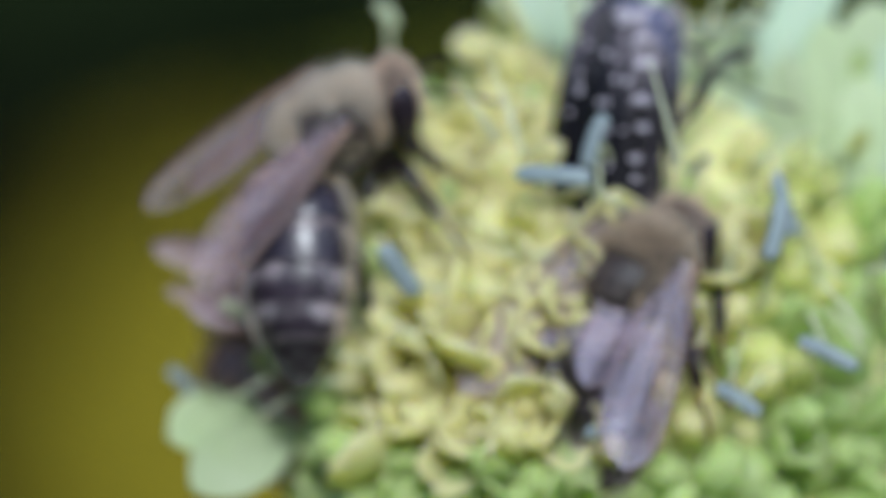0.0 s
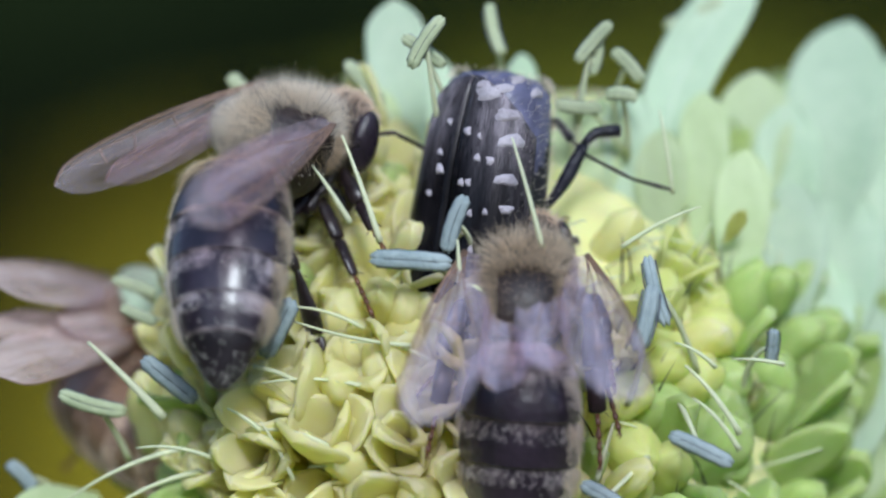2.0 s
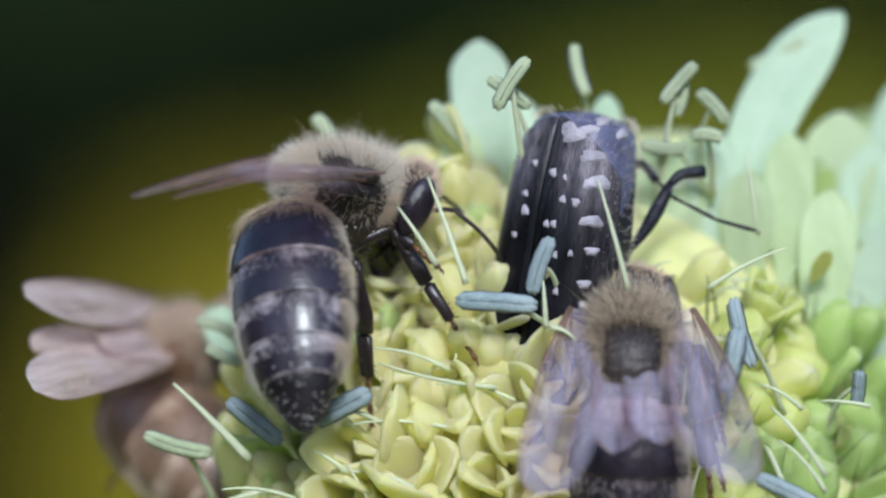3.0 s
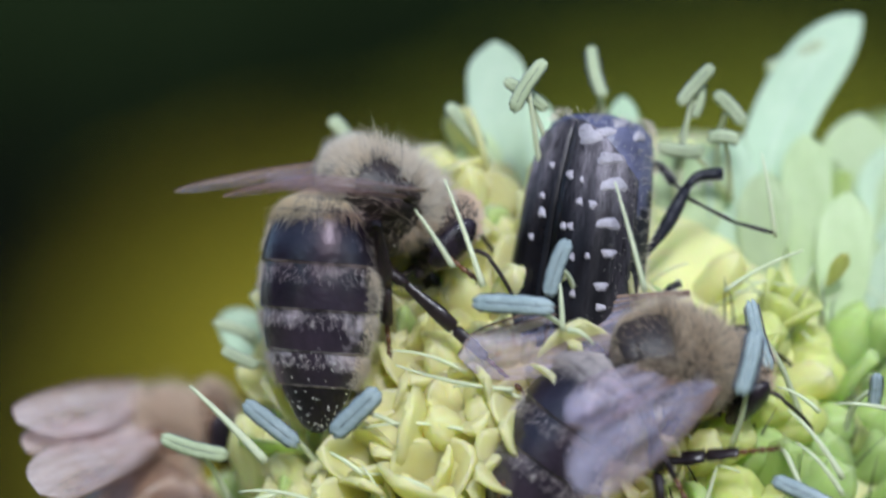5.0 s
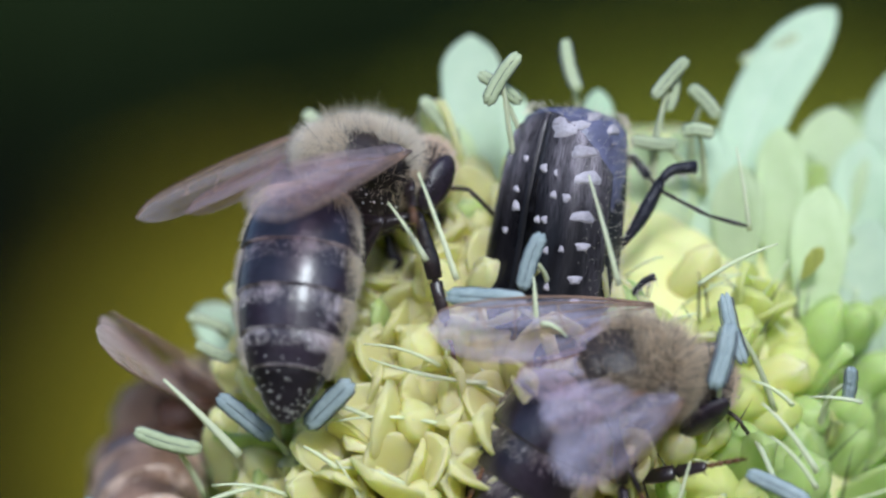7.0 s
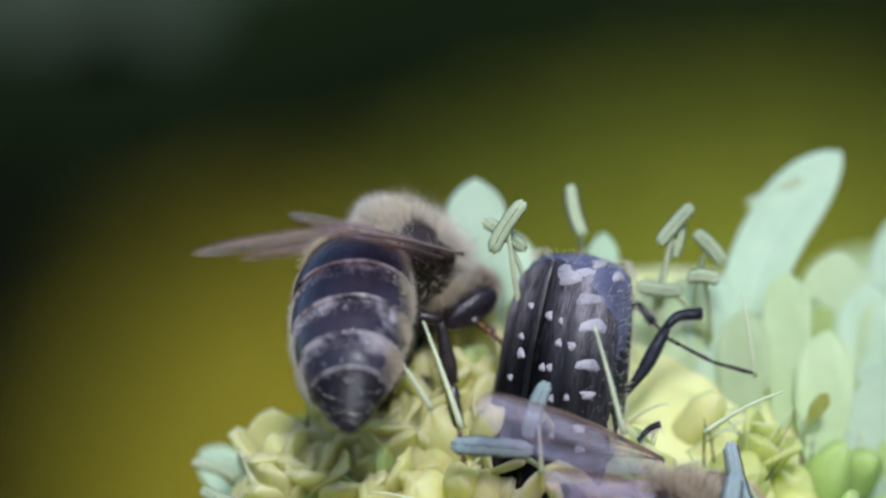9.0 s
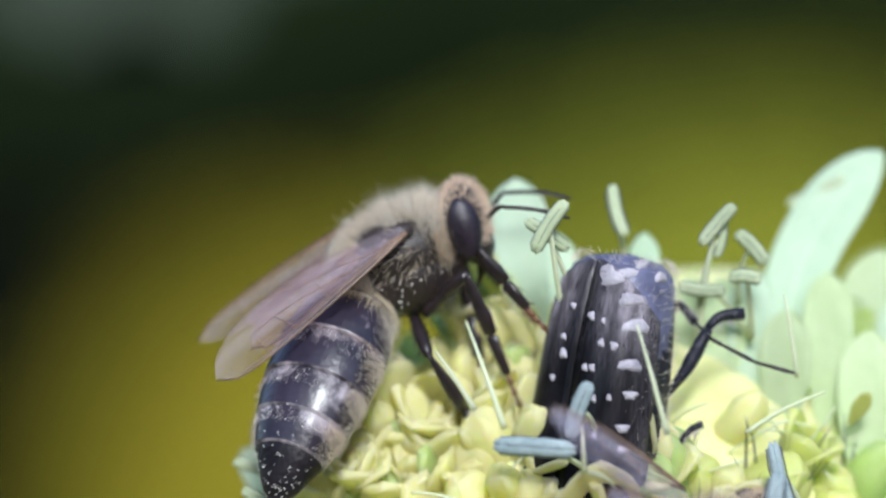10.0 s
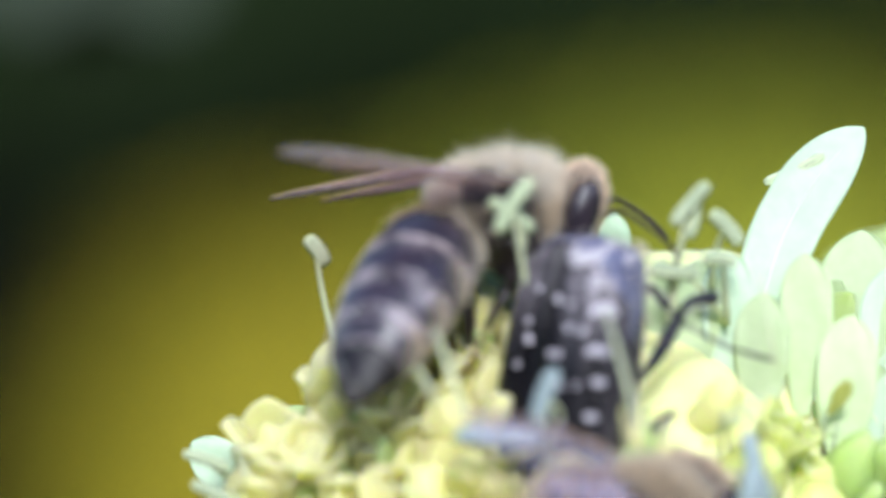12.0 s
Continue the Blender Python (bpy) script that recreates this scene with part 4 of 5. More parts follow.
        part("petal", bm, [mat or MINT, RIB], flower, "broad pale mint rim petal" if mat is None else "olive lobe standing in for a shadowed gap" if mat == GAP_OLIVE else "pale lime petal")

    petal((12.2, -1.0), (15.9, 9.5), 2.5, 3.5, 2, 0.15, bow=-1.5, skew=0.0, rib=1, wave=0.05, blunt=1.1)
    petal((2.6, 0.2), (1.9, 8.4), 2.3, 3.2, 1.5, 0.1, bow=-0.1, skew=0.0, wave=0.05, blunt=0.5)
    petal((3.6, 0.4), (3.3, 6.4), 1.9, 3.4, 1.5, 0.2)
    petal((1.6, -0.6), (1.2, 5.0), 1.9, 2.6, 1, 0.2, LIME)
    petal((4.6, 0.6), (4.7, 4.8), 1.6, 3.6, 1, 0.2, LIME)
    petal((6.8, 2.4), (6.8, 6.3), 1.2, 3.6, 1, 0.1)
    petal((8.6, 0.9), (8.5, 4.6), 1.5, 3.0, 1, 0.1, LIME)
    petal((9.7, 0.2), (9.8, 4.6), 1.9, 3.2, 1, 0.2, LIME)
    petal((10.9, -0.6), (10.9, 4.9), 2.0, 3.0, 1, 0.2, MINT)
    petal((12.0, -1.6), (12.1, 3.4), 2.0, 2.2, 1, 0.2, LIME)
    petal((13.5, -1.0), (13.6, 4.8), 1.9, 2.6, 1, 0.2, LIME, bow=0.15)
    petal((15.4, -0.4), (15.8, 5.7), 3.0, 3.8, 1.5, 0.3, LIME)
    petal((14.9, -3.2), (15.2, 2.6), 2.2, 1.8, 1, 0.2, LIME)
    petal((17.0, -2.2), (16.9, 4.4), 2.6, 3.6, 1, 0.3)
    petal((18.3, -2.0), (19.6, 7.8), 3.9, 4.4, 2.5, 0.3, bow=-0.3)
    petal((20.4, -3.0), (22.0, 6.8), 3.6, 5.0, 3, 0.4)
    petal((16.4, -5.2), (17.2, 1.4), 3.1, 2.6, 1.5, 0.3)
    petal((18.3, -6.3), (19.4, 1.2), 3.4, 3.4, 2, 0.3)
    petal((16.9, -8.6), (18.3, -1.4), 3.3, 2.4, 2, 0.3)
    petal((18.4, -10.8), (20.0, -3.0), 4.0, 3.0, 2, 0.3)
    petal((16.6, -12.0), (18.4, -5.0), 3.0, 2.0, 1.5, 0.3, LIME)
    # small lobe added where only a shadowed gap opens between the petals
    petal((14.4, -0.9), (15.0, 0.2), 0.6, 1.0, 0.2, 0.2, GAP_OLIVE, blunt=0.6)
    petal((-9.2, -10.8), (-12.2, -11.6), 2.7, 3, -3, 0.3, LIME)
    petal((-7.6, -11.6), (-11.3, -13.5), 3.1, 2, -3, 0.3, LIME)
    petal((-6.2, -4.0), (-8.5, -2.0), 1.8, 4.5, 1, 0.2)

    def stamen(x1, z1, x2, z2, depth, bx, bz, thick=0.33, pale=False):
        """A pale filament from the florets at bx, bz to an anther that reaches from x1, z1 to x2, z2."""
        a, b = Vector((x1, depth + rng.uniform(-0.3, 0.3), z1)), Vector((x2, depth + rng.uniform(-0.3, 0.3), z2))
        mid = (a + b) / 2
        root = Vector((bx, min(dome_depth(bx, bz), depth + 2.5), bz))
        bm = bmesh.new()
        lift = Vector((rng.uniform(-0.4, 0.4), -0.6, rng.uniform(0.2, 0.8)))
        line = bezier(root, root.lerp(mid, 0.35) + lift, root.lerp(mid, 0.75) + lift * 0.6, mid, 12)
        tube(bm, line, [0.13 - 0.05 * k / 12 for k in range(13)], 8)
        fil = part("stamen", bm, FILAMENT, flower, "thin pale filament")
        thick *= 0.9
        bm = bmesh.new()
        d = (b - a).normalized()
        side = d.cross(Vector((0, -1, 0)))
        side = side.normalized() if side.length > 0.05 else Vector((1, 0, 0))
        bow = side * rng.uniform(-0.12, 0.12)
        pts = [a.lerp(b, k / 12) + bow * math.sin(math.pi * k / 12) for k in range(13)]
        fat = [thick * math.sqrt(max(0.04, 1 - abs(k / 6 - 1) ** 6)) * (1 + 0.06 * math.sin(k * 1.9)) for k in range(13)]
        for s in (-1, 1):
            tube(bm, [p + side * s * thick * 0.28 for p in pts], [f * 0.72 for f in fat], 12, 0, 0.75)
            rim = [p + side * s * (f * 0.72 + thick * 0.25) + Vector((0, 0.02, 0)) for p, f in zip(pts, fat)][1:-1]
            tube(bm, rim, thick * 0.11, 6, 1)
        tube(bm, [p + Vector((0, -thick * 0.53, 0)) for p in pts[2:-2]], thick * 0.045, 6, 1)
        # low anthers take the copy coloured as if in shade
        return part("anther", bm, [ANTHER if pale or z1 + z2 > 5 else SHADE_BLUE, SEAM], fil, "grey-green anther with dark seams"), mid

    for x, z, d in ((2.4, -2.9, -0.8), (3.2, -3.6, -1.0), (4.2, -4.0, -1.1), (5.1, -4.1, -1.2), (6.0, -4.0, -1.2), (6.8, -3.4, -1.0), (7.4, -2.6, -0.6), (2.2, -4.0, -0.9)):
        m = basis((rng.gauss(0, 0.2), -0.55, 0.85), (0, 1, 0.4), Vector((x, d + 2.5, z - 1.7)) * MM) @ pose(0, 0, 0, 0, 90, 0) @ pose(0, 0, 0, 0, 0, rng.uniform(0, 360))
        part("floret", rng.choice(kinds["g" if x > 5 else "y"]), None, flower, "", m)

    # young florets that stand out from the front of the dome
    for k in range(52):
        x, z = rng.uniform(-7.0, 0.5), rng.uniform(-11.0, -7.0)
        if k > 24:
            x, z = rng.uniform(-4.5, -0.5), rng.uniform(-6.5, -3.4)
        if k > 33:
            x, z = rng.uniform(-5.8, -3.4), rng.uniform(-5.8, -3.2)
        d = 3.2 - 0.12 * (x + 7) + 0.25 * (z + 7)
        if z > skyline(x) - 2.5:
            continue
        m = basis((rng.gauss(-0.25, 0.2), -0.75, rng.gauss(0.55, 0.15)), (0, 1, 0.4), Vector((x, max(2.4, d + 1.9), z - 0.8)) * MM) @ pose(0, 0, 0, 0, 90, 0) @ pose(0, 0, 0, 0, 0, rng.uniform(0, 360))
        part("floret", rng.choice(kinds["y"]), None, flower, "", m)

    # young florets on the shoulder of the head, under the worker
    for k in range(90):
        x, z = rng.uniform(-5.5, 2.0), rng.uniform(-5.0, 2.0)
        if z > skyline(x) - 2.3:
            continue
        m = basis((rng.gauss(-0.2, 0.2), -0.6, rng.gauss(0.75, 0.15)), (0, 1, 0.4), Vector((x, 4.6 + 0.25 * (z + 3), z - 0.4)) * MM) @ pose(0, 0, 0, 0, 90, 0) @ pose(0, 0, 0, 0, 0, rng.uniform(0, 360))
        part("floret", rng.choice(kinds["y"]), None, flower, "", m)

    stamen(3.7, 7.4, 2.5, 5.5, -0.8, 3.8, 2.1, 0.30)
    stamen(2.2, 6.7, 3.8, 5.6, -0.2, 4.5, 2.3, 0.26)
    stamen(5.5, 8.1, 6.0, 6.1, 3, 6.3, 3.6, 0.30)
    stamen(10.0, 7.3, 8.7, 5.8, 1, 8.8, 2.1, 0.28)
    stamen(9.6, 6.7, 9.3, 5.3, 1.2, 8.7, 2.1, 0.20)
    stamen(10.1, 6.3, 11.2, 5.1, 2, 10.3, 3.6, 0.30)
    stamen(9.8, 4.6, 11.0, 4.5, 1.5, 10.8, 2.3, 0.28)
    stamen(7.9, 4.3, 9.7, 4.1, 2, 10.8, 2.3, 0.26)
    stamen(-4.3, 5.4, -3.6, 4.4, 4, -2.6, -0.6, 0.30)
    stamen(0.1, 5.9, 1.5, 4.2, 3, 2.8, 1.7, 0.30)
    stamen(1.0, -1.5, 4.0, -1.7, -3, 5.2, -3.3, 0.38)
    stamen(4.5, 0.8, 3.8, -1.3, -2.5, 4.8, -2.5, 0.33)
    loose = stamen(-4.1, -6.3, -2.4, -4.6, -2.5, 0.1, -7.7, 0.42)
    stamen(-7.4, -5.2, -5.4, -6.8, -0.5, -4.5, -8.1, 0.36)
    stamen(-10.5, -6.5, -8.0, -7.2, 0, -8.0, -9.1, 0.32, True)
    stamen(-8.7, -2.3, -7.0, -2.9, 3, -5.5, -4.4, 0.22, True)
    stamen(-8.3, -3.3, -6.9, -3.9, 1.5, -5.5, -5.2, 0.24, True)
    stamen(11.2, -1.4, 11.9, -4.0, -2, 13.2, -5.8, 0.34)
    stamen(11.3, -2.5, 10.7, -4.9, -3.5, 10.5, -6.9, 0.42)
    stamen(11.9, -7.9, 14.2, -9.0, -3.5, 12.4, -6.9, 0.32)
    stamen(15.9, -4.1, 15.8, -5.4, -1, 14.9, -6.6, 0.28)
    stamen(-12.6, -9.2, -11.6, -10.3, 3, -10.1, -11.2, 0.30)
    stamen(8.7, -9.7, 10.5, -10.8, -3, 11.4, -8.7, 0.32)
    stamen(3.7, -11.6, 5.3, -10.8, -3, 4.5, -10.4, 0.30)
    stamen(-5.9, -5.0, -3.8, -4.4, 2, -3.4, -5.8, 0.30)
    # anther added in place of the dark shadow mark on the big petal
    stamen(12.3, 7.4, 14.5, 8.4, 6.5, 11.4, 2.9, 0.22)

    def strand(x1, z1, x2, z2, depth, r=0.1, sag=0.5, tip_depth=None):
        """A bare filament or style between two points."""
        a, b = Vector((x1, depth, z1)), Vector((x2, depth if tip_depth is None else tip_depth, z2))
        m = (b - a) * 0.33
        bm = bmesh.new()
        tube(bm, bezier(a, a + m + Vector((0, -0.3, sag)), b - m + Vector((0, -0.3, sag)), b, 12), [r * (1.15 - 0.75 * k / 12) for k in range(13)], 8)
        part("style", bm, FILAMENT, flower, "bare pale style")

    strand(-6.6, -7.4, -9.4, -4.6, -0.4, 0.17, 0.1)
    strand(-6.2, -3.6, -6.9, -1.7, 2.0, 0.1, 0.1)
    strand(-6.0, -8.6, -10.4, -10.6, 0.5, 0.1, 0.4)
    strand(-5.2, -9.4, -9.2, -11.2, 0.2, 0.1, 0.4)
    strand(10.3, -1.1, 13.2, 0.4, -1, 0.09, 0.2)
    strand(7.3, -1.1, 6.2, 2.9, -3, 0.1, 0.1)
    strand(2.5, -4.7, -1.8, -3.8, -2, 0.09, -0.2)
    strand(-0.5, -8.4, -3.0, -7.8, -2, 0.1, 0.3)
    strand(-3.0, -7.8, -4.2, -7.0, -2, 0.1, 0.1)
    strand(0.3, -0.2, -1.1, 1.9, -2.5, 0.11, 0.1)
    strand(1.4, -0.9, -0.0, 3.0, -2.5, 0.11, 0.1)
    strand(13.7, -5.5, 12.2, -4.6, -2, 0.09, 0.2)
    strand(14.5, -7.9, 12.5, -5.4, -3, 0.12, 0.3)
    strand(14.5, -8.5, 12.8, -6.6, -3, 0.1, 0.3)
    strand(12.3, 0.9, 11.8, 4.0, 1, 0.08, 0.2)
    strand(4.5, -2.5, 5.4, -3.0, -3.5, 0.1, 0.2)
    strand(-4.7, -8.9, -7.6, -8.5, -1, 0.09, 0.3)
    strand(0.8, -4.1, -2.0, -3.3, -1, 0.08, 0.3)
    strand(3.2, -5.2, 0.3, -4.6, -1.5, 0.08, 0.3)
    strand(9.3, -5.8, 9.5, -3.7, -2, 0.08, 0.2)
    strand(0.8, -6.2, -3.0, -6.1, -1.8, 0.08, 0.3)
    strand(16.2, -5.4, 14.3, -5.2, -2, 0.08, 0.1)
    strand(9.3, -9.6, 9.9, -7.5, -3, 0.1, 0.1)
    strand(-1.8, -9.6, -3.0, -7.5, -2, 0.08, 0.2)
    strand(4.3, -2.5, 4.2, -0.8, -3, 0.1, 0.1)

    bm = bmesh.new()
    for _ in range(70):
        n = Vector((rng.uniform(-0.15, 0.75), -1, rng.uniform(-0.1, 0.8))).normalized()
        p, out = dome_point(n, 0.7)
        hair(bm, p, out * 0.55 + Vector((rng.gauss(0, 0.3), -0.2, 0.9)), rng.uniform(1.6, 2.8), 0.06, (rng.gauss(0, 0.3), 0, 0))
    part("bristles", bm, BRISTLE, flower, "thin dark bract tips between the florets", kind="stuff")
    bm = bmesh.new()
    for _ in range(110):
        n = Vector((rng.uniform(-0.95, 0.8), -1, rng.uniform(-0.3, 0.95))).normalized()
        p, out = dome_point(n, 0.2)
        q = p + out * rng.uniform(0.8, 1.6) + Vector((rng.gauss(0, 1.3), 0, rng.gauss(0.2, 1.0)))
        tube(bm, bezier(p, p + out * 1.0, q + out * 0.4, q, 6), [0.06, 0.055, 0.05, 0.05, 0.045, 0.04, 0.03], 5)
    part("filament_tangle", bm, FILAMENT, flower, "tangle of fine pale filaments", kind="stuff")
    return flower, loose


# ---- meadow behind: ground to the horizon, dark hedges, olive shrubs, one added grey disc ----
def leaf_cloud(name, mat, centre, radii, count, size, label, category, seed):
    """Many small bent leaves on thin twigs round a short trunk."""
    rng = random.Random(seed)
    ob = thing(name, label, category, place=Matrix.Translation((centre[0], centre[1], 0)))
    verts, faces = [], []
    for _ in range(count):
        while True:
            p = Vector([rng.uniform(-1, 1) for _ in range(3)])
            if 0.25 < p.length < 1 + 0.12 * math.sin(p.x * 7) * math.cos(p.z * 5):
                break
        q = Vector((p.x * radii[0], p.y * radii[1], centre[2] + p.z * radii[2]))
        d = Vector([rng.gauss(0, 1) for _ in range(3)]).normalized()
        e = d.orthogonal().normalized()
        s = size * rng.uniform(0.6, 1.3)
        k = len(verts)
        verts += [q, q + d * s * 0.5 + e * s * 0.28, q + d * s, q + d * s * 0.5 - e * s * 0.28 + e.cross(d) * s * 0.1]
        faces += [(k, k + 1, k + 2), (k, k + 2, k + 3)]
    bm = bmesh.new()
    for v in ball(bm, (0, 0, 0), (1, 1, 1), u=40, v=28):
        k = 0.86 + 0.14 * noise.noise(v.co * 4 + Vector((seed, 0, 0)))
        v.co = Vector((v.co.x * radii[0], v.co.y * radii[1], v.co.z * radii[2])) * k / MM + Vector((0, 0, centre[2] / MM))
    part("thicket", bm, mat, ob, kind="stuff")
    me = bpy.data.meshes.new("crown")
    me.from_pydata([tuple(v) for v in verts], [], faces)
    me.materials.append(mat)
    crown = new("crown", me)
    crown.parent = ob
    tagged(crown, kind="stuff")
    bm = bmesh.new()
    h = centre[2] / MM
    for k in range(5):
        a = k * 1.3
        tube(bm, bezier((a * 4, a * 3, 0), (a * 6, 0, h * 0.4), (math.cos(a) * radii[0] * 300, math.sin(a) * radii[1] * 300, h * 0.7), (math.cos(a) * radii[0] * 600, math.sin(a) * radii[1] * 600, h * 1.1), 8),
             [14 - 1.4 * j for j in range(9)], 8)
    part("trunk", bm, STEM, ob)
    return ob


def build_meadow():
    bm = bmesh.new()
    n = 40
    grid = [[bm.verts.new(((i / n - 0.5) ** 3 * 4e6 * 8, (j / n - 0.5) ** 3 * 4e6 * 8, 20 * noise.noise((i * 0.7, j * 0.7, 0)))) for j in range(n + 1)] for i in range(n + 1)]
    for i in range(n):
        for j in range(n):
            bm.faces.new((grid[i][j], grid[i + 1][j], grid[i + 1][j + 1], grid[i][j + 1]))
    ground = new("ground", mesh_of("ground", bm, GRASS))
    tagged(ground, "sunlit yellow-green meadow ground", "ground", kind="structure")
    leaf_cloud("dark_hedge", DEEP, (0, 5.0, 1.6), (5.0, 0.8, 1.9), 7000, 0.12, "deep green hedge far behind the flower, shade put into its leaf colour", "hedge", 21)
    # unseen hedges added beside and behind the camera, dark for reflections
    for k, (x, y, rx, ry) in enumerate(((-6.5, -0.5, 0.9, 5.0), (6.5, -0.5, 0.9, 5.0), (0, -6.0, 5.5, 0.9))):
        leaf_cloud("dark_hedge", DEEP, (x, y, 1.2), (rx, ry, 2.0), 3000, 0.14, "unseen deep green hedge added round the flower to darken reflections", "hedge", 31 + k)
    # added dark row: makes the lower background look shaded by its colour
    leaf_cloud("low_hedge", DIM, (0, 4.0, 0.55), (4.0, 0.4, 0.65), 5000, 0.09, "low hedge added behind the shrubs, its leaves coloured as if in shade", "hedge", 25)
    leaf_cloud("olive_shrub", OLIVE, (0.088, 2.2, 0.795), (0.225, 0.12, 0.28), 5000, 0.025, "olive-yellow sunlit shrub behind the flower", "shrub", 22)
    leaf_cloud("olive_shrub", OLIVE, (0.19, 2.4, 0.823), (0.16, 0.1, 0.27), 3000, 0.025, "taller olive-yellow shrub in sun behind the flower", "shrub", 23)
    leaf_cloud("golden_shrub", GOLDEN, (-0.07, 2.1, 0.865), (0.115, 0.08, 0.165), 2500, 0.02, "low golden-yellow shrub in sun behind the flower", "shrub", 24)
    # made-up dull petals that stand in for an out-of-focus disc of light
    petal_disc = thing("seed_head", "dull grey-green petal disc on a stem, added in place of a blurred light spot", "flower", place=Matrix.Translation((-0.0213, 0.12, 0)))
    for k in range(16):
        a = k * 2.4
        bm = bmesh.new()
        lobe(bm, (0, 0, 1034), (math.cos(a), -0.2 - 0.03 * k, math.sin(a)), (0, -1, 0.3), 18 - 0.4 * (k % 5), 10, 0.2, 0.3, 0.5)
        part("petal", bm, DULL, petal_disc)
    bm = bmesh.new()
    tube(bm, [(-60, 140, 0), (-60, 90, 500), (-45, 50, 900), (-14, 10, 1036), (0, 2, 1034)], [1.4, 1.2, 1.0, 0.9, 0.8], 8)
    part("stem", bm, BRISTLE, petal_disc)


# ---- the things ----
flower_head, loose_anther = build_flower()
beetle_thing = build_beetle()
worker = build_bee()
front_bee = copy_thing(worker, pose(0, 0, 1))
far_bee = copy_thing(worker, pose(0, 0, 1))
for piece in far_bee.children_recursive:
    if piece.name.startswith(("fur", "forewing", "hindwing")):
        piece.data = piece.data.copy()
        coat = RUST if piece.name.startswith("fur") else AMBER_WING
        for slot in range(len(piece.data.materials)):
            piece.data.materials[slot] = coat
    if piece.name.startswith(("abdomen", "tergite", "thorax", "head")):
        piece.data = piece.data.copy()
        piece.data.materials[0] = AMBER if piece.name.startswith(("thorax", "head")) else RUSSET
for piece in front_bee.children_recursive:
    if piece.name.startswith(("abdomen", "tergite")):
        piece.data = piece.data.copy()
        for slot in range(len(piece.data.materials)):
            if piece.data.materials[slot] == BANDED:
                piece.data.materials[slot] = RUBBED
    if piece.name.startswith(("forewing", "hindwing")):
        piece.data = piece.data.copy()
        piece.data.materials[0] = LILAC_WING
    if piece.name.startswith("fur") and piece.parent.name.startswith("abdomen"):
        piece.data = piece.data.copy()
        piece.data.materials[2] = FELT
for piece in front_bee.children:
    for coat in piece.children:
        if piece.name.startswith("thorax") and coat.name.startswith("fur"):
            coat.data = thorax_fur_mesh(random.Random(8), True)
tagged(worker, "dark honeybee with buff-furred thorax reaching over the florets towards the beetle")
tagged(front_bee, "honeybee with spread lilac wings turning on the florets below the beetle")
tagged(far_bee, "rusty-furred honeybee climbing on the shaded far rim of the flower head")
build_meadow()

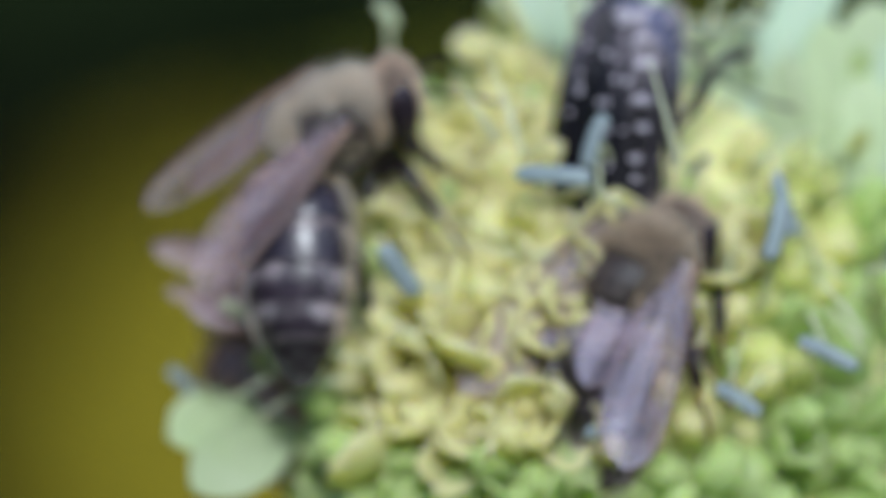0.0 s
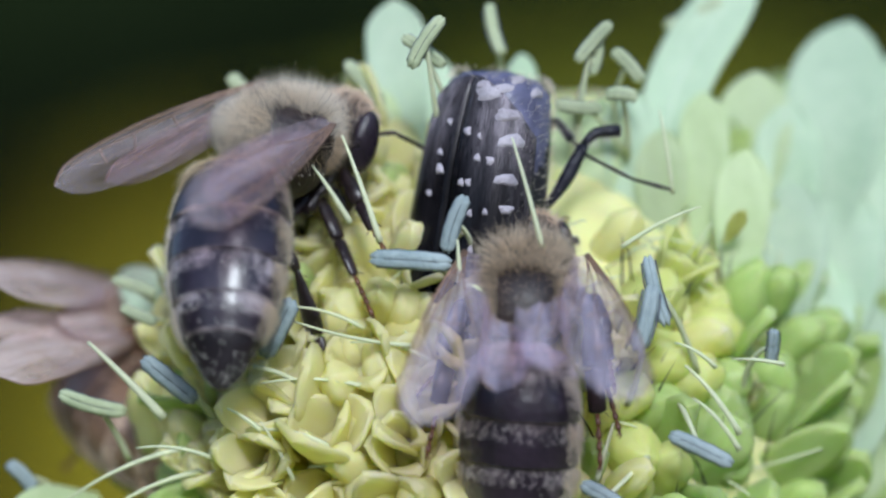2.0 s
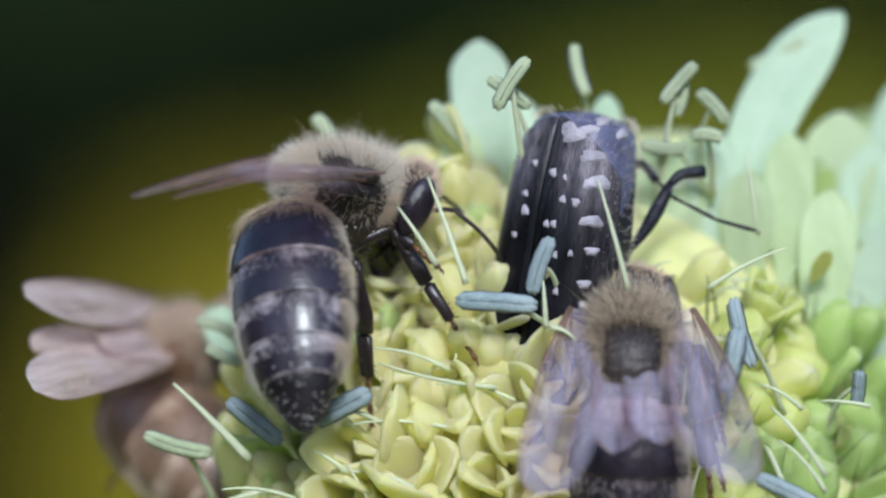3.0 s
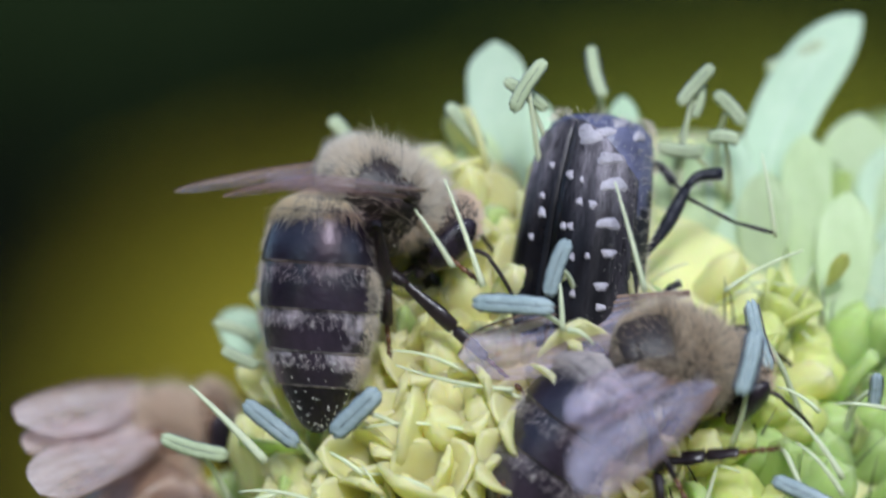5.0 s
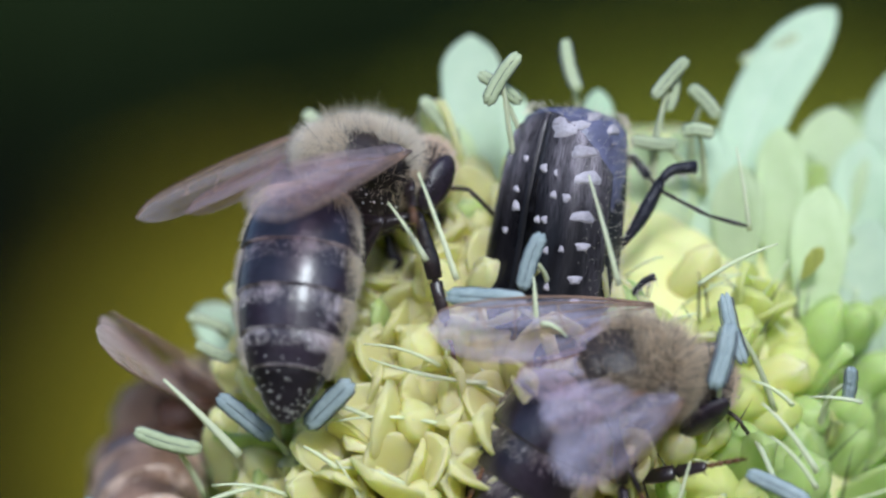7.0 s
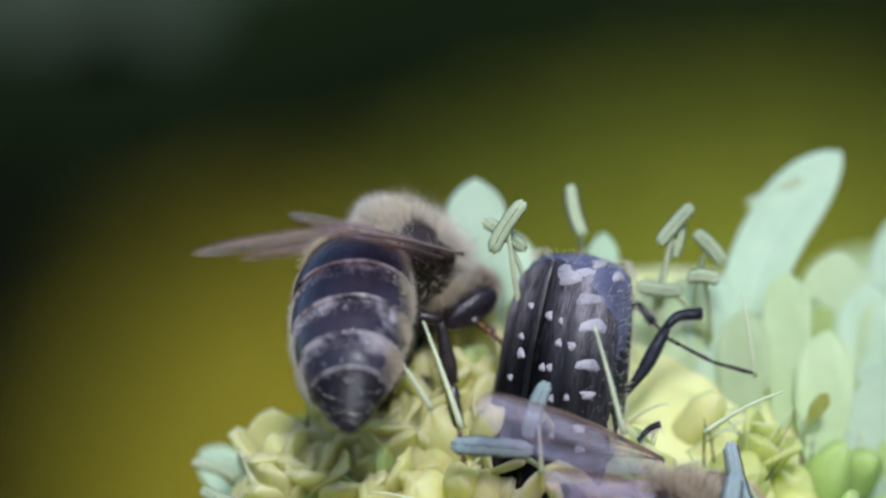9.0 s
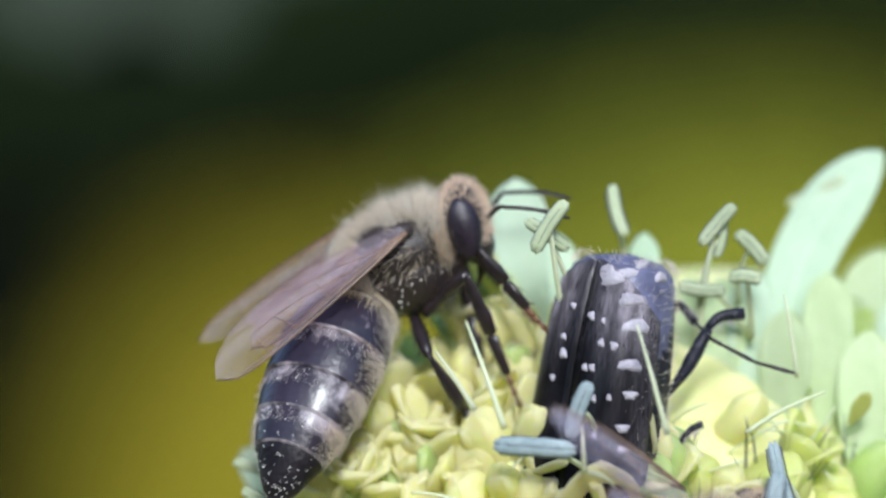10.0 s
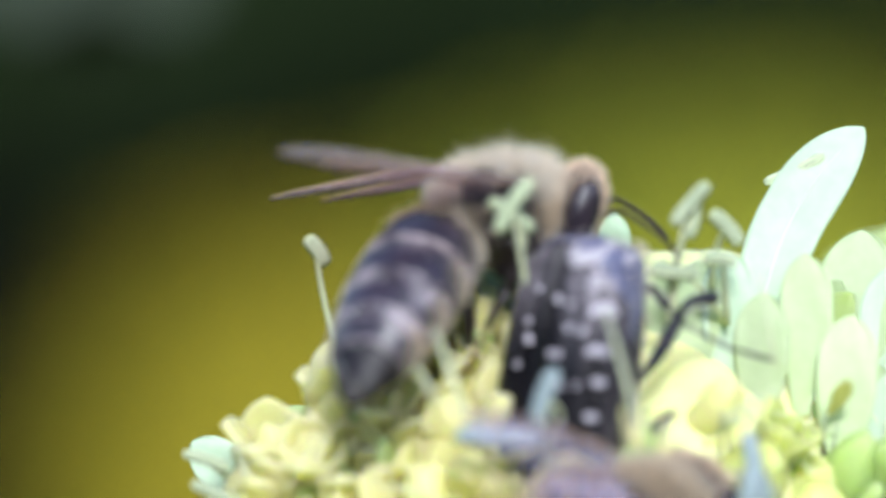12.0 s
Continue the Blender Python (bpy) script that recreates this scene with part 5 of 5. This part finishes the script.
# ---- how the bees move, in millimetres: seconds; thorax; head; abdomen tip; left wing tip; right wing tip (x, z each); wing spread; feet ----
WORKER = [
    (0, -6.3, 0.9, -2.7, 2.3, -7.5, -10.2, -15.1, -4.2, -11.9, -6.8, 0.62, -0.5, -2.0, -0.9, -4.5, -3.7, -9.3),
    (0.5, -3.7, 1.1, -1.0, 2.3, -6.4, -9.8, -13.1, -2.3, -7.8, -4.7, 0.62, 1.8, -1.4, -0.1, -4.2, -2.9, -9.4),
    (1, -3.8, 2.4, -1.3, 3.6, -4.8, -8.9, -11.6, -2.8, -5.6, -3.6, 0.62, 1.7, -1.3, 0.6, -4.5, -2.8, -7.4),
    (1.5, -3.9, 2.2, -1.4, 3.2, -4.6, -9.1, -11.8, -1.5, -5.5, -2.8, 0.62, 0.9, -1.7, 0.3, -4.0, -0.2, -7.8),
    (2, -2.2, 3.6, 0.3, 3.6, -4.6, -6.6, -10.6, 1.1, -5.1, -0.3, 0.7, 1.7, -1.5, 1.1, -3.6, -0.0, -7.7),
    (2.5, -2.1, 4.4, 0.2, 2.9, -3.8, -5.7, -10.4, 2.7, -6.4, 2.9, 0.4, 0.6, -0.7, 1.9, -3.4, 1.0, -6.2),
    (2.7, -3.3, 3.4, -0.5, 2.9, -4.5, -5.6, -11.4, 2.5, -6.4, 3.1, 0.15, 0.3, -0.4, 1.9, -3.3, -0.2, -5.7),
    (4.5, -2.0, 2.9, 0.5, 1.4, -4.9, -6.7, -10.8, 2.4, -6.2, 2.6, 0.05, 1.1, -0.7, 2.8, -4.8, -1.8, -3.7),
    (5, -2.0, 3.0, 0.5, 1.3, -5.0, -6.6, -10.5, 2.5, -6.0, 2.8, 0.05, 1.1, -0.6, 2.9, -4.8, -2.0, -3.9),
    (5.5, -2.1, 2.9, 0.4, 1.3, -5.4, -6.5, -10.5, 2.9, -6.1, 2.9, 0.05, 1.1, -0.3, 2.7, -4.8, -2.3, -4.0),
    (6, -1.9, 2.8, 0.4, 1.1, -5.2, -6.2, -10.6, 2.8, -7.3, 3.2, 0.05, 2.9, 1.1, 2.6, -4.6, -2.2, -3.6),
    (6.5, -2.4, 3.1, 0.1, 2.7, -5.3, -6.8, -10.9, 0.2, -5.5, 0.3, 0.5, 2.9, 1.1, 2.6, -4.6, -2.4, -4.1),
    (8.5, -0.3, 6.0, 2.1, 4.3, -3.1, -1.5, -10.0, 6.1, -6.4, 6.8, 0.1, 3.0, 1.8, 1.1, -1.6, -2.2, -2.2),
    (9, -0.2, 5.9, 1.9, 4.0, -2.9, -0.4, -9.2, 5.4, -4.6, 6.7, 0.1, 3.0, 2.1, 1.6, -2.7, -2.2, -1.7),
    (9.5, -0.8, 6.4, 2.0, 6.0, -4.4, -1.1, -10.4, 3.1, -7.3, 3.7, 0.12, 2.8, 1.8, 1.6, -3.0, -2.1, -1.6),
    (10, -2.8, 6.1, 0.1, 7.2, -7.2, -2.9, -11.3, 1.2, -9.2, 0.9, 0.3, 3.2, 2.4, 2.2, -0.6, 1.7, -2.9),
    (10.5, -3.2, 5.7, -0.2, 6.5, -8.4, -2.2, -11.3, 1.3, -9.9, 1.3, 0.12, 3.1, 2.3, 1.5, 2.6, 1.9, -3.3),
    (11, -0.3, 6.2, 2.4, 7.5, -5.7, -0.5, -10.3, 3.7, -7.9, 4.8, -0.1, 3.3, 2.4, 1.6, 1.6, 0.4, -1.5),
    (11.5, 1.4, 6.5, 4.5, 6.5, -4.1, -0.1, -8.8, 5.6, -5.7, 7.1, -0.12, 3.2, 2.2, 2.2, 1.3, 1.2, -1.4),
    (12, 2.6, 7.2, 5.8, 7.0, -2.6, 0.6, -6.7, 6.6, -5.1, 8.3, -0.12, 6.4, 4.2, 1.8, 1.8, 1.6, -0.0),
]
FRONT_BEE = [
    (0, 5.8, -4.8, 7.7, -3.3, 4.3, -15.7, -1.6, -10.7, 5.0, -12.8, 0.9),
    (0.5, 7.2, -2.8, 7.4, -1.1, 6.6, -13.1, 2.8, -9.3, 9.9, -9.8, 0.9),
    (1, 6.2, -3.1, 6.0, -1.3, 6.4, -13.3, 2.7, -10.2, 9.6, -9.1, 0.9),
    (1.5, 5.9, -2.3, 6.1, -0.6, 5.9, -12.4, 1.7, -9.7, 9.1, -9.7, 0.9),
    (2, 6.7, -2.2, 6.8, -0.7, 6.2, -11.9, 2.7, -7.4, 10.2, -6.5, 0.9),
    (2.5, 7.4, -2.5, 7.4, -1.0, 7.2, -12.4, 4.1, -7.7, 11.3, -7.2, 0.9),
    (4.5, 7.5, -2.9, 9.1, -1.7, 4.4, -11.8, 0.9, -8.7, 6.2, -9.3, 0.9),
    (5, 8.6, -3.2, 11.2, -4.0, 1.9, -10.2, -0.0, -3.7, 4.6, -8.0, 0.9),
    (5.5, 8.6, -3.2, 11.1, -4.2, 1.5, -10.6, 0.8, -3.4, 5.8, -8.0, 0.9),
    (6, 8.5, -3.4, 11.0, -4.4, 1.7, -10.6, 0.4, -3.4, 5.6, -7.4, 0.9),
    (6.5, 8.2, -3.5, 10.8, -4.4, 1.7, -10.7, 0.2, -3.3, 5.3, -7.4, 0.9),
    (8.5, 9.1, -5.5, 11.4, -5.5, 5.0, -11.0, 1.9, -1.6, 4.4, -6.5, 0.7),
    (9, 9.5, -4.0, 11.5, -3.8, 5.1, -10.0, 1.9, -0.1, 3.7, -5.1, 0.7),
    (9.5, 9.1, -4.8, 11.1, -4.2, 5.4, -10.7, 2.3, 0.2, 3.3, -5.6, 0.7),
    (10, 8.9, -5.1, 11.0, -4.4, 5.2, -11.0, 3.0, -0.4, 3.6, -5.9, 0.7),
    (10.5, 6.8, -5.5, 8.8, -4.9, 3.1, -11.2, 0.0, -2.6, 1.2, -6.9, 0.7),
    (11, 6.7, -4.3, 8.7, -3.7, 3.0, -10.3, 0.1, -1.5, 1.3, -5.4, 0.7),
    (11.5, 7.3, -4.2, 9.3, -3.6, 3.6, -10.1, 0.5, -1.3, 2.0, -5.2, 0.7),
    (12, 7.6, -3.9, 9.6, -3.3, 4.1, -9.6, 1.4, -1.1, 2.5, -4.9, 0.7),
]
FAR_BEE = [
    (0, -9.0, -6.4, -5.9, -5.9, -6.9, -12.8, -12.9, -4.8, -11.1, -7.3),
    (0.5, -8.2, -4.3, -5.2, -3.8, -6.8, -10.5, -9.6, -0.6, -9.4, -2.0),
    (1, -9.7, -3.8, -6.7, -3.3, -7.9, -8.8, -10.6, 0.8, -10.9, -0.6),
    (1.5, -9.4, -3.7, -6.2, -3.3, -6.7, -8.7, -13.5, -2.0, -12.7, -5.9),
    (2, -8.9, -4.2, -5.8, -3.6, -6.5, -8.8, -13.3, -2.3, -12.7, -5.8),
    (2.5, -9.7, -3.1, -6.5, -2.4, -6.6, -8.8, -14.2, -1.3, -13.8, -4.6),
    (4.5, -11.5, -5.7, -8.4, -5.3, -8.3, -11.2, -15.5, -3.8, -15.0, -6.8),
    (5, -11.7, -6.5, -8.6, -5.9, -8.5, -11.8, -15.9, -6.1, -15.0, -8.5),
    (5.5, -11.0, -7.6, -7.9, -6.9, -7.8, -13.0, -15.0, -6.7, -13.7, -9.5),
    (6, -11.6, -6.2, -8.4, -5.8, -8.3, -11.5, -14.8, -5.4, -14.2, -7.8),
    (6.5, -9.7, -5.4, -6.8, -4.8, -10.6, -11.1, -11.6, -2.6, -12.8, -3.5),
    (8.5, -8.8, -8.5, -5.7, -8.0, -8.8, -15.0, -10.6, -5.4, -11.7, -6.3),
    (12, -9.0, -10.7, -6.0, -10.3, -9.0, -16.9, -10.7, -7.8, -11.7, -8.6),
]


def unfold(a, b, length, sign):
    """The way from a towards b in the plane of view, with the depth that the true length leaves."""
    d = Vector((b[0] - a[0], 0, b[2] - a[2]))
    rest = length * length - d.length_squared
    d.y = sign * math.sqrt(rest) if rest > 0 else 0.0
    return d.normalized()


def bee_rows(rows, depth, back, nose, tail, feet, nose_in=False, belly=lambda t: (-0.35, -1.0, 0.3)):
    """World poses of the body and poses of its parts in the body's space, row by row."""
    made = []
    for row in rows:
        t = row[0]
        pairs = [Vector((row[k], depth(t), row[k + 1])) for k in range(1, 11, 2)]
        centre, head, tip, left, right = pairs
        spread = row[11] if len(row) > 11 else 0.8
        fwd = unfold(centre, head, 3.1, nose)
        up = Vector(back(t))
        body = basis(fwd, up, at(*centre))
        inv = body.inverted()

        def local(m):
            return inv @ m

        def world(p):
            q = body @ (Vector(p) * MM)
            return Vector((q.x / MM, q.y / MM, (q.z - HEIGHT) / MM))

        waist = world(WAIST)
        axis = (unfold(waist, tip, ABDOMEN_LENGTH, tail(t)) + Vector((0, -0.25 * (1 - smooth_step(t, 1.9, 2.7)) if nose_in else 0.4 - 0.35 * smooth_step(t, 4.3, 5.0), 0))).normalized()
        parts = {"abdomen": local(basis(-axis, belly(t), at(*waist)))}
        parts["head"] = Matrix.Translation(NECK * MM) @ pose(0, 0, 0, 0, 14 + 6 * math.sin(t * 2.3), 8 * math.sin(t * 1.7))
        z_axis, x_axis = body.to_3x3() @ Vector((0, 0, 1)), body.to_3x3() @ Vector((1, 0, 0))
        for side, s, goal in (("left", 1, left), ("right", -1, right)):
            root = world((WING_ROOT.x, s * WING_ROOT.y, WING_ROOT.z))
            out = body.to_3x3() @ Vector((-1, s * 0.5, 0.1))
            ways = [unfold(root, goal, WING_LENGTH, k) for k in (1, -1)]
            span = max(ways, key=lambda w: w.dot(out) - (0 if nose_in else 0.5 * w.y))
            normal = Vector((0.0, -0.16 if s > 0 else -0.34, 1.0)).lerp(Vector((0.05, -0.9, 0.4)), spread * (0.75 if s > 0 and nose_in else 1.0))
            m = local(basis(-span, normal, at(*root)))
            parts["forewing_" + side] = m
            parts["hindwing_" + side] = m @ pose((-0.5 if nose_in else 0.5) * MM, s * (-0.25 if nose_in else -1.2) * MM, -0.35 * MM, 0, 0, s * (2 if nose_in else 9))
        goals, late = feet(t, row, world), smooth_step(t, 2.0, 4.3)
        for kind in LEG_ROOTS:
            for side, s in (("left", 1), ("right", -1)):
                hip = Vector(LEG_ROOTS[kind])
                hip.y *= s
                if nose_in and kind == "hind":
                    hip.y = 0.5 + 0.4 * s
                if nose_in:
                    hip.z -= 0.8 * (1 - smooth_step(t, 1.9, 2.7))
                foot = inv @ at(*goals[(kind, side)]) / MM
                a, b = UPPER[kind], LOWER[kind]
                d = foot - hip
                span = min(max(d.length, abs(b - a) + 0.3), a + b - 0.05)
                d = d.normalized()
                bend = Vector({"front": (0.7, s * 0.35, 0.9), "middle": (1.0 - 0.4 * late, s * 0.3, late), "hind": (-0.2, s * 0.6, 0.7)}[kind] if nose_in else (0.25 if kind == "front" else -0.15, s * 0.9, 0.35))
                bend = (bend - d * bend.dot(d)).normalized()
                ca = (a * a + span * span - b * b) / (2 * a * span)
                ca = max(-1.0, min(1.0, ca))
                sa = math.sqrt(1 - ca * ca)
                upper = d * ca + bend * sa
                knee = hip + upper * a
                lower = (hip + d * span - knee).normalized()
                m = basis(upper, bend, hip * MM)
                parts["leg_%s_%s" % (kind, side)] = m
                parts["shin_%s_%s" % (kind, side)] = m.inverted() @ basis(lower, bend, knee * MM)
        made.append((t, body, parts))
    return made


def key_bee(bee, made):
    walk(bee, [(t, m) for t, m, _ in made])
    named = {ob["joint"]: ob for ob in bee.children_recursive if "joint" in ob}
    for name, ob in named.items():
        walk(ob, [(t, parts[name]) for t, _, parts in made])


def worker_feet(t, row, world):
    goals = {}
    for k, kind in enumerate(LEG_ROOTS):
        x, z = row[12 + 2 * k], row[13 + 2 * k]
        goals[(kind, "right")] = (x, worker_depth(t) + (-0.9, -0.5, 1.6)[k], z)
        goals[(kind, "left")] = (x - 0.6 - 0.8 * k, 2.6, z + 0.5)
    return goals


def standing_feet(t, row, world):
    """Feet set down round the body."""
    goals = {}
    for kind, x, y in (("front", 3.6, 1.9), ("middle", 0.4, 3.2), ("hind", -2.8, 3.0)):
        for side, s in (("left", 1), ("right", -1)):
            goals[(kind, side)] = world((x, s * y, -4.0))
    return goals


def front_feet(t, row, world):
    """Feet of the bee below the beetle, beside its thorax; they move over as it turns."""
    k = smooth_step(t, 4.3, 5.0)
    x, z = row[1], row[2]
    spots = {("front", "right"): ((3.2, -3.6, -4.0), (3.4, -3.5, -3.6)), ("middle", "right"): ((3.4, -3.2, -5.6), (0.5, -4.4, -6.2)), ("hind", "right"): ((2.7, -3.4, -6.8), (-0.5, -3.8, -8.0)),
             ("front", "left"): ((-2.6, -1.0, -0.6), (2.4, -0.6, 0.4)), ("middle", "left"): ((-3.6, -2.6, -4.0), (-3.6, -0.8, -1.4)), ("hind", "left"): ((-3.6, -3.4, -6.4), (-6.6, -3.0, -5.2))}
    goals = {}
    for key, (a, b) in spots.items():
        p = Vector(a).lerp(Vector(b), k)
        goals[key] = (x + p.x, p.y, z + p.z)
    return goals


def smooth_step(t, a, b):
    k = max(0.0, min(1.0, (t - a) / (b - a)))
    return k * k * (3 - 2 * k)


def worker_back(t):
    early, late = 1 - smooth_step(t, 1.5, 2.6), smooth_step(t, 9.0, 10.0)
    return Vector((-0.1, -0.32, 0.93)).lerp(Vector((-0.1, -0.55, 0.82)), early).lerp(Vector((-0.3, -0.22, 0.92)), late)


def worker_depth(t):
    return -0.9 + 2.6 * smooth_step(t, 6.7, 8.3)


def worker_belly(t):
    return Vector((-0.35, -1.0, 0.3)).lerp(Vector((-0.62, -0.8, 0.35)), smooth_step(t, 9.1, 10.0))


def front_back(t):
    k = smooth_step(t, 4.4, 5.0)
    return Vector((0, -0.7, 0.75)).lerp(Vector((-0.1, -0.78, 0.62)), k)


def far_back(t):
    return Vector((-0.35, -0.5, 0.75))


# a loose anther that the worker's abdomen brushes: seconds, degrees, shift in x and z
LOOSE = [(0, 80, -0.2, 0.2), (0.5, 80, 0.2, 0.4), (1, 46, 1.2, 1.4), (1.5, 46, 0.4, 0.8), (2, 18, 0.9, 1.4), (2.5, -40, 0.6, 0.7), (2.7, -30, 0.4, 0.4), (4.5, -1, 0, -0.1), (6.5, 0, 0, 0), (12, 0, 0, 0)]


def motions():
    pin = loose_anther[1] * MM
    walk(loose_anther[0], [(t, Matrix.Translation(pin + Vector((x, 0, z)) * MM) @ pose(0, 0, 0, 0, -a, 0) @ Matrix.Translation(-pin)) for t, a, x, z in LOOSE])
    key_bee(worker, bee_rows(WORKER, worker_depth, worker_back, 1, lambda t: -1.0 + 0.15 * smooth_step(t, 9.0, 10.0), worker_feet, True, worker_belly))
    key_bee(front_bee, bee_rows(FRONT_BEE, lambda t: -2.7, front_back, 1, lambda t: -0.4 + 0.5 * smooth_step(t, 4.3, 5.0), front_feet))
    key_bee(far_bee, bee_rows(FAR_BEE, lambda t: 8.5, far_back, 1, lambda t: -1.0, standing_feet))


motions()
